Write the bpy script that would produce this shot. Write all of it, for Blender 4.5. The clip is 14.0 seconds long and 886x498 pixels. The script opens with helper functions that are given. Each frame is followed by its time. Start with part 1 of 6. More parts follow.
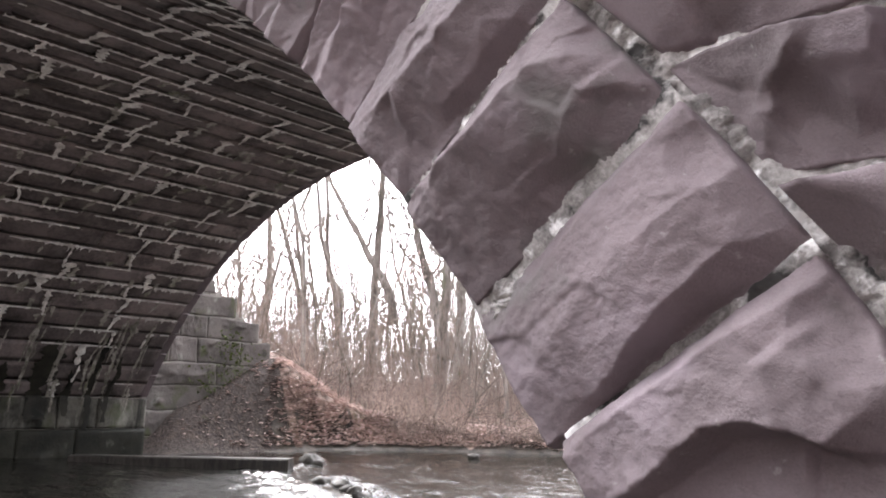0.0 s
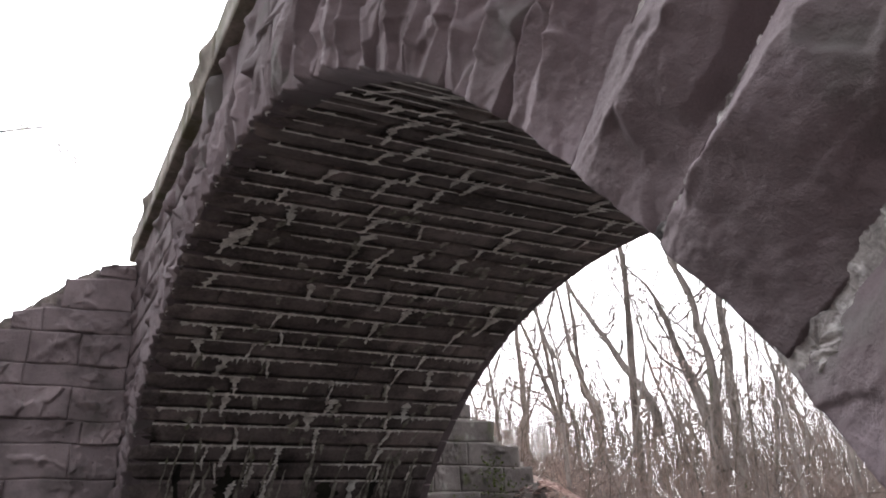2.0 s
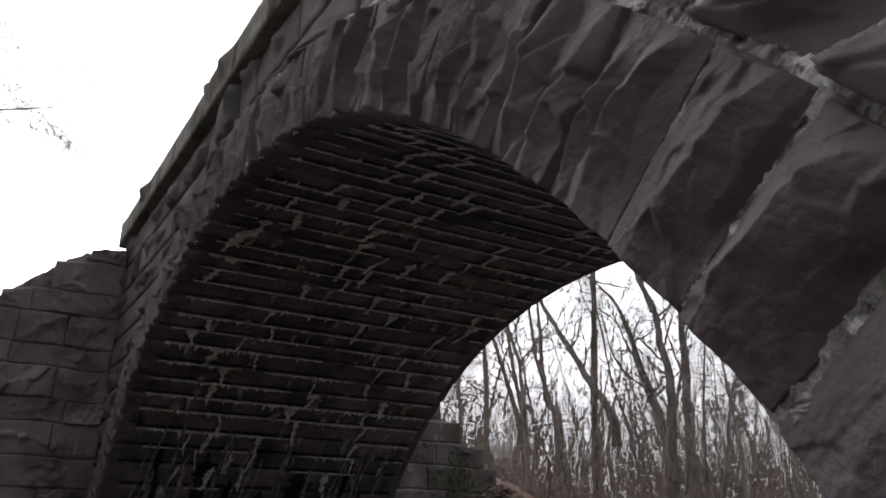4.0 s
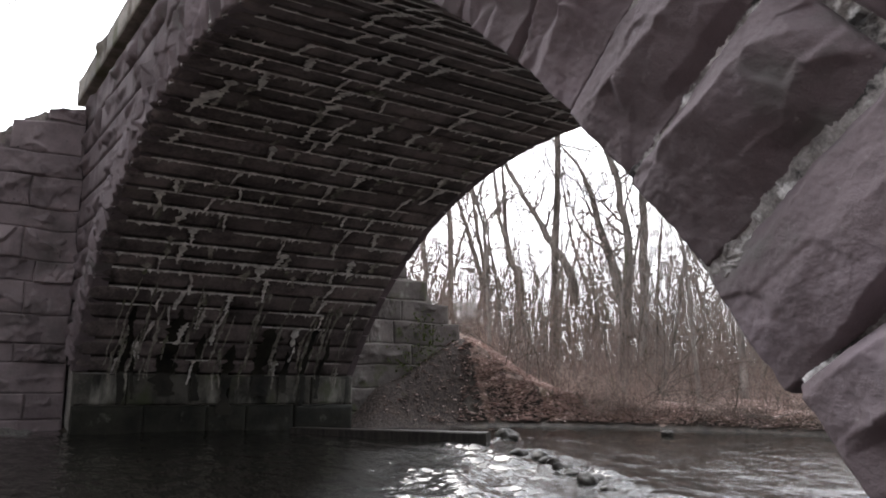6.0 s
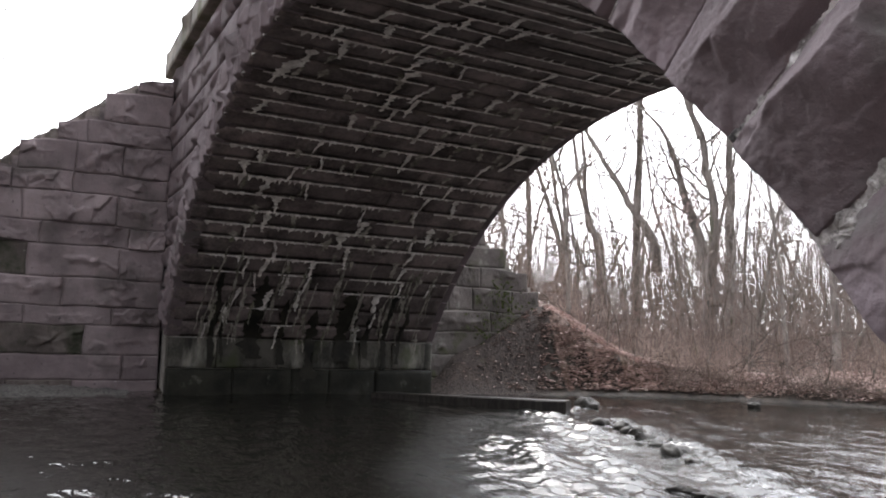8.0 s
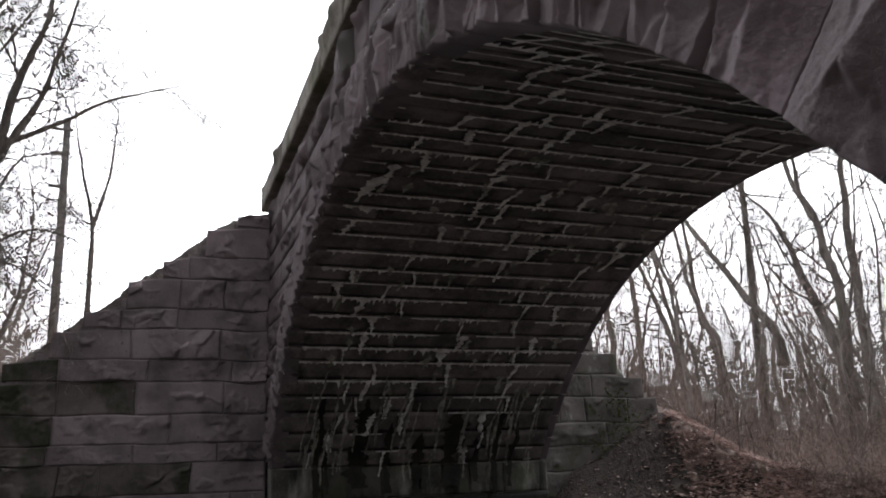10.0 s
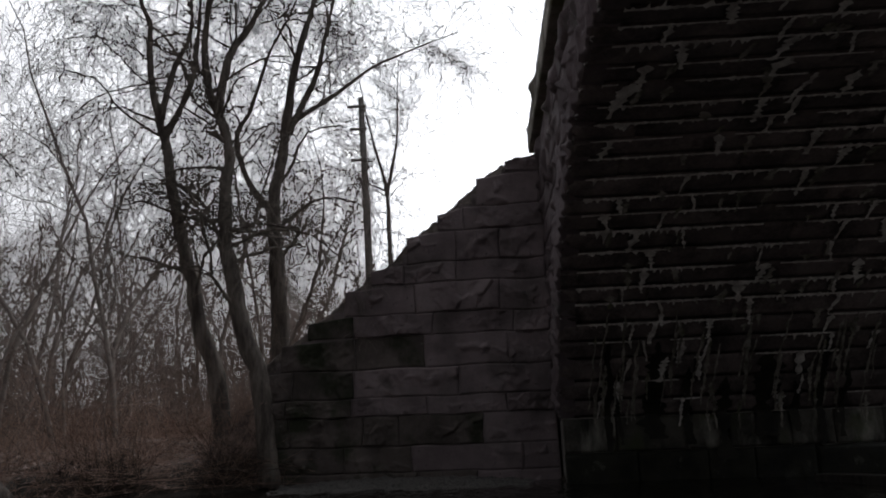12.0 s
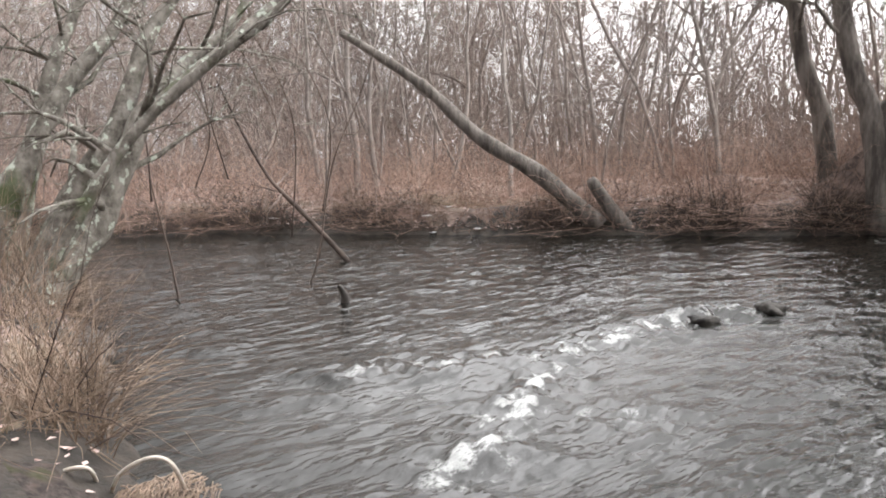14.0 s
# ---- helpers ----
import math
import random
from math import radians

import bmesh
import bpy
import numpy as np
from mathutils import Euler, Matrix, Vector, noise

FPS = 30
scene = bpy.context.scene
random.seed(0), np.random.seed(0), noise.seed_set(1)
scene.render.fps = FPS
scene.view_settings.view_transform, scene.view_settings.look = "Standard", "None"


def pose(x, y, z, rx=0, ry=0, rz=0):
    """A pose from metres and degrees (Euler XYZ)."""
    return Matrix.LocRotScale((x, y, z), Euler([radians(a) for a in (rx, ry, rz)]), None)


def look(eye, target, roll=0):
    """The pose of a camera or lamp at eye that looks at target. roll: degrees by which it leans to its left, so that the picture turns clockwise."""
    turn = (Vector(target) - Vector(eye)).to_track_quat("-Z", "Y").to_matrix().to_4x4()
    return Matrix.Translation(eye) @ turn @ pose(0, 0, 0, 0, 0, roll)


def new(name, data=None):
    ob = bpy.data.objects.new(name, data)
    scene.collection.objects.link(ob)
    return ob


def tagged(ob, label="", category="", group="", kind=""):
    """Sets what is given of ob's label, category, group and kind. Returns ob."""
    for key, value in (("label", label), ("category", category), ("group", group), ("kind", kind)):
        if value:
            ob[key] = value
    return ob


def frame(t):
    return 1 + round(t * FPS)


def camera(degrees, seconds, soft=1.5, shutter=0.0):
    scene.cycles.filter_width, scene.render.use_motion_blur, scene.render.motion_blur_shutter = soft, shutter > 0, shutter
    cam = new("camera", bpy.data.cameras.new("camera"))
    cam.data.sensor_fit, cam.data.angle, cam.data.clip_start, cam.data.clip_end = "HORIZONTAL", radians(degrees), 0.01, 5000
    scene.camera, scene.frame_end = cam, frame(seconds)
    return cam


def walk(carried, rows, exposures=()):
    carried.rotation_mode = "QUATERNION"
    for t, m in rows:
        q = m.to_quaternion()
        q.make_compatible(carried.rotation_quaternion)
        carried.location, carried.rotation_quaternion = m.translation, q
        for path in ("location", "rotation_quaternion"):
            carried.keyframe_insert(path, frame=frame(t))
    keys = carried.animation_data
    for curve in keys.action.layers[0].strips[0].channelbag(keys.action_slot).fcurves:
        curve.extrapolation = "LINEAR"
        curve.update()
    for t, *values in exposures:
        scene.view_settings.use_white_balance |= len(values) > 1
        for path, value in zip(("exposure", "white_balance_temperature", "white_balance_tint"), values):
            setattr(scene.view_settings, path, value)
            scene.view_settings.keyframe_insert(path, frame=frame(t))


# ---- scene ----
cam = camera(59.6, 14.0, soft=1.9)
PATH = [
    (0, (12.329, -1.528, 1.204), (10.967, -0.107, 1.559), 2.1),
    (0.5, (12.152, -1.434, 1.162), (10.597, -0.229, 1.525), 0.7),
    (1, (12.045, -1.297, 1.122), (10.437, -0.145, 1.417), -1.2),
    (1.5, (11.984, -1.135, 1.135), (10.29, -0.15, 1.538), 3.4),
    (2, (11.96, -1.213, 1.171), (10.284, -0.332, 1.815), -1.2),
    (2.2, (11.966, -1.26, 1.161), (10.338, -0.341, 1.869), -2.2),
    (4.3, (12.339, -1.805, 1.163), (10.711, -0.829, 1.793), 2.5),
    (4.5, (12.364, -1.843, 1.175), (10.745, -0.851, 1.801), 2.6),
    (5, (12.394, -1.873, 1.163), (10.774, -0.833, 1.706), 1.1),
    (5.5, (12.42, -1.859, 1.145), (10.781, -0.785, 1.546), 1.5),
    (6, (12.422, -1.844, 1.125), (10.77, -0.756, 1.421), 1.5),
    (6.5, (12.418, -1.846, 1.119), (10.751, -0.766, 1.348), 1.1),
    (7, (12.416, -1.864, 1.118), (10.737, -0.792, 1.296), 1.2),
    (7.5, (12.39, -1.856, 1.129), (10.676, -0.84, 1.295), 2.0),
    (8, (12.367, -1.847, 1.14), (10.605, -0.922, 1.345), 2.1),
    (8.2, (12.366, -1.851, 1.141), (10.592, -0.956, 1.368), 3.2),
    (10.3, (11.931, -1.492, 1.16), (10.098, -0.896, 1.694), -3.0),
    (10.5, (11.85, -1.396, 1.127), (9.96, -0.959, 1.614), -2.8),
    (11, (11.463, -1.171, 1.21), (9.516, -1.266, 1.655), 0.3),
    (11.5, (11.25, -1.027, 1.213), (9.284, -1.039, 1.581), -1.8),
    (12, (11.217, -0.993, 1.189), (9.257, -1.097, 1.575), -2.4),
    (12.5, (11.182, -0.956, 1.241), (9.247, -1.375, 1.532), -5.1),
    (13, (11.172, -1.208, 1.166), (9.388, -2.097, 1.325), -1.8),
    (13.5, (11.113, -1.178, 1.223), (9.545, -2.42, 1.225), 1.1),
    (14, (11.226, -0.858, 1.32), (9.849, -2.288, 1.078), -1.7),
]
walk(cam, [(t, look(eye, target, roll)) for t, eye, target, roll in PATH], exposures=[(0, 1.05, 6600, 14), (1, 0.92, 6600, 14), (2.2, 0.05, 6600, 14), (4.3, -1.25, 6500, 12), (5, -1.05, 6500, 12), (5.5, -0.58, 6500, 12), (7, 0.0, 6500, 12), (8.2, 0.15, 6500, 12), (10.3, -1.2, 6500, 11), (11, -2.2, 6500, 11), (11.6, -2.4, 6500, 11), (12.1, -2.25, 6500, 11), (12.5, -1.95, 6550, 11), (13.0, -1.18, 6700, 12), (13.5, -0.2, 6700, 11), (14, 0.12, 6750, 11)])

# ---- world, sun, exposure ----
world = bpy.data.worlds.new("overcast_sky")
scene.world = world
world.use_nodes = True
wn, wl = world.node_tree.nodes, world.node_tree.links
sky = wn.new("ShaderNodeTexSky")
sky.sky_type = "NISHITA"
sky.sun_disc = False
SUN_WAY = Vector((-0.82, 0.37, 0.55)).normalized()    # towards the veiled sun
sky.sun_elevation, sky.sun_rotation = math.asin(SUN_WAY.z), math.atan2(SUN_WAY.x, SUN_WAY.y)
sky.air_density, sky.dust_density, sky.ozone_density = 1.0, 6.0, 0.6
pale = wn.new("ShaderNodeHueSaturation")
pale.inputs["Saturation"].default_value = 0.25
wl.new(sky.outputs["Color"], pale.inputs["Color"])
wcoord = wn.new("ShaderNodeTexCoord")
cloud = wn.new("ShaderNodeTexNoise")
cloud.inputs["Scale"].default_value, cloud.inputs["Detail"].default_value = 2.6, 5.0
wl.new(wcoord.outputs["Generated"], cloud.inputs["Vector"])
ramp = wn.new("ShaderNodeMapRange")
ramp.inputs["From Min"].default_value, ramp.inputs["From Max"].default_value = 0.3, 0.7
ramp.inputs["To Min"].default_value, ramp.inputs["To Max"].default_value = 0.8, 1.2
wl.new(cloud.outputs["Fac"], ramp.inputs["Value"])
# cloud cover that glows round the veiled sun
toward = wn.new("ShaderNodeVectorMath")
toward.operation = "DOT_PRODUCT"
toward.inputs[1].default_value = SUN_WAY
wl.new(wcoord.outputs["Generated"], toward.inputs[0])
glow = wn.new("ShaderNodeMapRange")
glow.interpolation_type = "SMOOTHSTEP"
glow.inputs["From Min"].default_value, glow.inputs["From Max"].default_value = 0.0, 1.0
glow.inputs["To Min"].default_value, glow.inputs["To Max"].default_value = 0.85, 10.0
wl.new(toward.outputs["Value"], glow.inputs["Value"])
both = wn.new("ShaderNodeMath")
both.operation = "MULTIPLY"
wl.new(glow.outputs["Result"], both.inputs[0])
wl.new(ramp.outputs["Result"], both.inputs[1])
vary = wn.new("ShaderNodeMix")
vary.data_type, vary.blend_type = "RGBA", "MULTIPLY"
vary.inputs["Factor"].default_value = 1.0
vary.inputs["A"].default_value = (7.6, 7.8, 8.2, 1)
wl.new(both.outputs[0], vary.inputs["B"])
cover = wn.new("ShaderNodeMix")
cover.data_type, cover.blend_type = "RGBA", "MIX"
cover.inputs["Factor"].default_value = 0.85
wl.new(pale.outputs["Color"], cover.inputs["A"])
wl.new(vary.outputs["Result"], cover.inputs["B"])
wl.new(cover.outputs["Result"], wn["Background"].inputs["Color"])
wn["Background"].inputs["Strength"].default_value = 0.12

sun = new("sun", bpy.data.lights.new("sun", "SUN"))
sun.data.energy, sun.data.angle, sun.data.color = 1.5, radians(20), (1.0, 0.96, 0.9)
sun.matrix_world = look(SUN_WAY * 40, (0, 0, 0))


# ---- materials ----
def material(name, low, high, rough=(0.75, 0.95), scale=3.0, fine=40.0, bump=0.3, depth=0.02, stretch=(1, 1, 1), spots=None, ramps=(0.35, 0.65), spec=0.3, rand=0.0, fine_bump=0.35):
    """Two-scale noise between two colours, with grain and relief. spots: (colour, scale, low, high) of patches laid over it. rand: spread of value from piece to piece."""
    m = bpy.data.materials.new(name)
    m.use_nodes = True
    n, k = m.node_tree.nodes, m.node_tree.links
    b = n["Principled BSDF"]
    b.inputs["Specular IOR Level"].default_value = spec
    co = n.new("ShaderNodeTexCoord")
    geo = n.new("ShaderNodeNewGeometry")
    mp = n.new("ShaderNodeMapping")
    mp.inputs["Scale"].default_value = stretch
    k.new(geo.outputs["Position"], mp.inputs["Vector"])

    def noise_node(sc, detail, rough_=0.55):
        t = n.new("ShaderNodeTexNoise")
        t.inputs["Scale"].default_value, t.inputs["Detail"].default_value, t.inputs["Roughness"].default_value = sc, detail, rough_
        k.new(mp.outputs["Vector"], t.inputs["Vector"])
        return t

    big, small = noise_node(scale, 4), noise_node(fine, 6, 0.65)
    add = n.new("ShaderNodeMath")
    add.operation = "MULTIPLY_ADD"
    k.new(small.outputs["Fac"], add.inputs[0])
    add.inputs[1].default_value = 0.5
    k.new(big.outputs["Fac"], add.inputs[2])
    mr = n.new("ShaderNodeMapRange")
    mr.inputs["From Min"].default_value, mr.inputs["From Max"].default_value = ramps[0] + 0.25, ramps[1] + 0.25
    k.new(add.outputs[0], mr.inputs["Value"])
    mix = n.new("ShaderNodeMix")
    mix.data_type = "RGBA"
    mix.inputs["A"].default_value, mix.inputs["B"].default_value = (*low, 1), (*high, 1)
    k.new(mr.outputs["Result"], mix.inputs["Factor"])
    out = mix.outputs["Result"]
    if spots:
        for colour, sc, lo, hi, *own in spots:
            s = noise_node(sc, 5, 0.6)
            if own:
                mo = n.new("ShaderNodeMapping")
                mo.inputs["Scale"].default_value = own[0]
                k.new(geo.outputs["Position"], mo.inputs["Vector"])
                k.new(mo.outputs["Vector"], s.inputs["Vector"])
            r = n.new("ShaderNodeMapRange")
            r.inputs["From Min"].default_value, r.inputs["From Max"].default_value = lo, hi
            k.new(s.outputs["Fac"], r.inputs["Value"])
            m2 = n.new("ShaderNodeMix")
            m2.data_type = "RGBA"
            m2.inputs["B"].default_value = (*colour, 1)
            k.new(r.outputs["Result"], m2.inputs["Factor"])
            k.new(out, m2.inputs["A"])
            out = m2.outputs["Result"]
    if rand:
        oi = n.new("ShaderNodeObjectInfo")
        rr = n.new("ShaderNodeMapRange")
        rr.inputs["To Min"].default_value, rr.inputs["To Max"].default_value = 1 - rand, 1 + rand
        k.new(oi.outputs["Random"], rr.inputs["Value"])
        hs = n.new("ShaderNodeHueSaturation")
        k.new(rr.outputs["Result"], hs.inputs["Value"])
        k.new(out, hs.inputs["Color"])
        out = hs.outputs["Color"]
    k.new(out, b.inputs["Base Color"])
    ro = n.new("ShaderNodeMapRange")
    ro.inputs["To Min"].default_value, ro.inputs["To Max"].default_value = rough
    k.new(small.outputs["Fac"], ro.inputs["Value"])
    k.new(ro.outputs["Result"], b.inputs["Roughness"])
    bp = n.new("ShaderNodeBump")
    bp.inputs["Strength"].default_value, bp.inputs["Distance"].default_value = bump, depth
    h2 = n.new("ShaderNodeMath")
    h2.operation = "MULTIPLY_ADD"
    k.new(small.outputs["Fac"], h2.inputs[0])
    h2.inputs[1].default_value = fine_bump
    k.new(big.outputs["Fac"], h2.inputs[2])
    k.new(h2.outputs[0], bp.inputs["Height"])
    k.new(bp.outputs["Normal"], b.inputs["Normal"])
    return m


STONE = material("purple_brown_sandstone", (0.12, 0.097, 0.102), (0.185, 0.15, 0.159), scale=2.6, fine=160, bump=0.6, depth=0.006, fine_bump=1.2, ramps=(0.3, 0.7),
                 spots=[((0.13, 0.12, 0.117), 1.1, 0.58, 0.64), ((0.2, 0.165, 0.18), 2.3, 0.56, 0.7), ((0.07, 0.06, 0.058), 3.2, 0.64, 0.74), ((0.27, 0.25, 0.25), 26.0, 0.66, 0.76)], rand=0.14)
WING = material("grey_brown_sandstone", (0.168, 0.136, 0.141), (0.285, 0.235, 0.243), scale=1.8, fine=90, bump=0.6, depth=0.015, fine_bump=0.7,
                spots=[((0.1, 0.088, 0.084), 1.1, 0.5, 0.7), ((0.26, 0.25, 0.24), 6.0, 0.68, 0.8), ((0.05, 0.045, 0.043), 14.0, 0.64, 0.74)], rand=0.14)
SOFFIT = material("sooty_sandstone", (0.085, 0.071, 0.069), (0.225, 0.186, 0.179), scale=2.2, fine=24, bump=0.6, depth=0.02,
                  spots=[((0.15, 0.13, 0.115), 1.7, 0.58, 0.78), ((0.02, 0.018, 0.015), 1.6, 0.6, 0.72, (1, 1, 0.14))], rand=0.25)
DAMP = material("damp_plinth_stone", (0.045, 0.043, 0.036), (0.13, 0.122, 0.105), scale=2.2, fine=26, bump=0.7, depth=0.03, rough=(0.4, 0.8),
                spots=[((0.24, 0.235, 0.205), 2.4, 0.54, 0.66, (1, 1, 0.35)), ((0.075, 0.085, 0.045), 1.6, 0.55, 0.7), ((0.02, 0.02, 0.016), 2.2, 0.54, 0.62, (1, 1, 0.15))], rand=0.2)
ALGAE = material("black_green_algae_stone", (0.007, 0.0075, 0.005), (0.028, 0.028, 0.02), rough=(0.4, 0.8), scale=2.5, fine=30, bump=0.7, depth=0.03,
                 spots=[((0.13, 0.125, 0.11), 3.0, 0.62, 0.72)], rand=0.2)
FAR_WING = material("lichened_grey_sandstone", (0.075, 0.066, 0.062), (0.17, 0.15, 0.142), scale=1.8, fine=60, bump=0.6, depth=0.015, fine_bump=0.7,
                    spots=[((0.25, 0.25, 0.225), 2.4, 0.6, 0.7), ((0.08, 0.09, 0.045), 2.2, 0.56, 0.68), ((0.05, 0.045, 0.04), 3.0, 0.6, 0.7)], rand=0.14)
# darker wing stone: algae, and shade at the outer end put into the colour
SHADED_MOSSY = material("shaded_algae_sandstone", (0.075, 0.063, 0.058), (0.175, 0.148, 0.138), scale=1.8, fine=90, bump=0.6, depth=0.015, fine_bump=0.7,
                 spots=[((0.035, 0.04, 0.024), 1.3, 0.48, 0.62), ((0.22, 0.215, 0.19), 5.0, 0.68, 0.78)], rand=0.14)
DARK_MORTAR = material("dark_weathered_mortar", (0.1, 0.085, 0.085), (0.26, 0.22, 0.22), scale=3.5, fine=45, bump=0.8, depth=0.015)
DAMP_STAIN = material("black_damp_stain", (0.008, 0.008, 0.006), (0.035, 0.032, 0.024), rough=(0.35, 0.8), scale=3, fine=30, bump=0.4, depth=0.01)
MORTAR = material("grey_lime_mortar", (0.2, 0.185, 0.17), (0.42, 0.4, 0.37), scale=3.5, fine=45, bump=0.8, depth=0.015,
                  spots=[((0.06, 0.052, 0.045), 0.8, 0.55, 0.7)])
LIME = material("white_lime_crust", (0.42, 0.39, 0.365), (0.82, 0.8, 0.76), scale=6, fine=50, bump=0.8, depth=0.012)
LIME_RUN = material("grey_lime_run", (0.13, 0.12, 0.1), (0.42, 0.395, 0.35), scale=7, fine=60, bump=0.8, depth=0.012, stretch=(1, 1, 0.5),
                   spots=[((0.16, 0.165, 0.11), 4.0, 0.56, 0.66)])
CRUSTY = material("crusted_joint_mortar", (0.13, 0.12, 0.115), (0.4, 0.38, 0.365), scale=9, fine=90, bump=1.0, depth=0.012,
                  spots=[((0.74, 0.73, 0.72), 6.0, 0.55, 0.61), ((0.035, 0.033, 0.032), 4.5, 0.57, 0.63)])
COPING = material("weathered_coping_stone", (0.16, 0.145, 0.125), (0.33, 0.3, 0.26), scale=2.4, fine=26, bump=0.6, depth=0.02,
                  spots=[((0.12, 0.12, 0.07), 1.6, 0.52, 0.66)], rand=0.12)
EARTH = material("leaf_litter_earth", (0.09, 0.066, 0.056), (0.3, 0.22, 0.187), scale=7.0, fine=45, bump=0.7, depth=0.012,
                 spots=[((0.1, 0.085, 0.045), 0.35, 0.5, 0.66), ((0.05, 0.042, 0.036), 0.22, 0.55, 0.7)])
# wet mud, darkened further to stand in for shade under the bank's rim
MUD = material("shaded_wet_mud", (0.018, 0.015, 0.012), (0.07, 0.056, 0.045), rough=(0.4, 0.8), scale=6, fine=40, bump=0.9, depth=0.03)
BAR = material("wet_bar_gravel", (0.03, 0.028, 0.026), (0.2, 0.19, 0.18), rough=(0.3, 0.7), scale=30, fine=90, bump=1.0, depth=0.03)
CREST = material("weathered_crest_rubble", (0.07, 0.06, 0.055), (0.2, 0.17, 0.155), scale=6, fine=40, bump=1.0, depth=0.05,
                 spots=[((0.05, 0.055, 0.025), 2.4, 0.56, 0.68)])
GRAVEL = material("dark_gravel", (0.02, 0.016, 0.014), (0.085, 0.067, 0.06), scale=24, fine=90, bump=1.0, depth=0.03,
                  spots=[((0.075, 0.056, 0.047), 2.2, 0.57, 0.68), ((0.05, 0.06, 0.02), 1.1, 0.64, 0.7), ((0.1, 0.075, 0.064), 9.0, 0.58, 0.66)])
BARK = material("grey_brown_bark", (0.085, 0.073, 0.065), (0.25, 0.22, 0.195), scale=7, fine=30, bump=1.0, depth=0.03, stretch=(1, 1, 0.22),
                spots=[((0.2, 0.21, 0.18), 2.4, 0.62, 0.7)], rand=0.15)
LICHEN_BARK = material("lichened_bark", (0.09, 0.08, 0.066), (0.25, 0.23, 0.2), scale=9, fine=34, bump=1.0, depth=0.03, stretch=(1, 1, 0.8),
                       spots=[((0.42, 0.45, 0.38), 11, 0.58, 0.62), ((0.07, 0.085, 0.04), 2.0, 0.58, 0.7)])
MID_BARK = material("grey_winter_bark", (0.13, 0.114, 0.104), (0.33, 0.295, 0.27), scale=7, fine=30, bump=0.9, depth=0.03, stretch=(1, 1, 0.22),
                    spots=[((0.12, 0.14, 0.08), 1.8, 0.6, 0.7)], rand=0.15)
PALE_BARK = material("pale_grey_bark", (0.2, 0.182, 0.168), (0.42, 0.385, 0.36), scale=7, fine=30, bump=0.8, depth=0.03, stretch=(1, 1, 0.22),
                     spots=[((0.13, 0.15, 0.09), 1.5, 0.6, 0.7)], rand=0.15)
# paler than the near bark: glare and haze put into the colour
FAR_BARK = material("distant_bark", (0.2, 0.175, 0.16), (0.38, 0.335, 0.305), scale=3, fine=20, bump=0.2)
TWIG = material("dry_twigs", (0.15, 0.118, 0.102), (0.35, 0.285, 0.25), scale=1.2, fine=12, bump=0.1)
BRUSH = material("brown_brush_stems", (0.17, 0.125, 0.11), (0.55, 0.43, 0.38), scale=0.5, fine=9, bump=0.1)
DARK_STEM = material("dark_dead_stems", (0.05, 0.038, 0.032), (0.16, 0.12, 0.1), scale=1.2, fine=12, bump=0.1)
RUSSET = material("russet_brush_stems", (0.18, 0.115, 0.088), (0.6, 0.42, 0.34), scale=0.6, fine=9, bump=0.1)
STRAW = material("dry_straw_grass", (0.16, 0.115, 0.085), (0.38, 0.285, 0.215), scale=2, fine=18, bump=0.1)
LEAF = material("fallen_oak_leaves", (0.36, 0.25, 0.22), (0.82, 0.68, 0.63), scale=14, fine=25, bump=0.2)
MOSS = material("green_moss", (0.04, 0.06, 0.012), (0.11, 0.14, 0.035), scale=12, fine=60, bump=1.0, depth=0.02)
TIMBER = material("wet_black_timber", (0.018, 0.016, 0.014), (0.055, 0.048, 0.042), rough=(0.25, 0.6), scale=4, fine=30, bump=0.6, depth=0.01, stretch=(6, 0.6, 1))
ROCK = material("wet_stream_rock", (0.02, 0.018, 0.016), (0.075, 0.068, 0.06), rough=(0.4, 0.75), scale=8, fine=40, bump=0.8, depth=0.02)
POLE = material("grey_pole_wood", (0.13, 0.125, 0.12), (0.24, 0.23, 0.22), scale=5, fine=30, bump=0.3, stretch=(1, 1, 0.1))
TUBE = material("chipped_cream_paint", (0.5, 0.44, 0.37), (0.72, 0.66, 0.58), rough=(0.3, 0.6), scale=20, fine=60, bump=0.2, depth=0.003,
                spots=[((0.3, 0.14, 0.08), 12, 0.62, 0.7)])
PALE = material("pale_litter", (0.5, 0.5, 0.5), (0.8, 0.8, 0.8), scale=8, fine=30, bump=0.2)


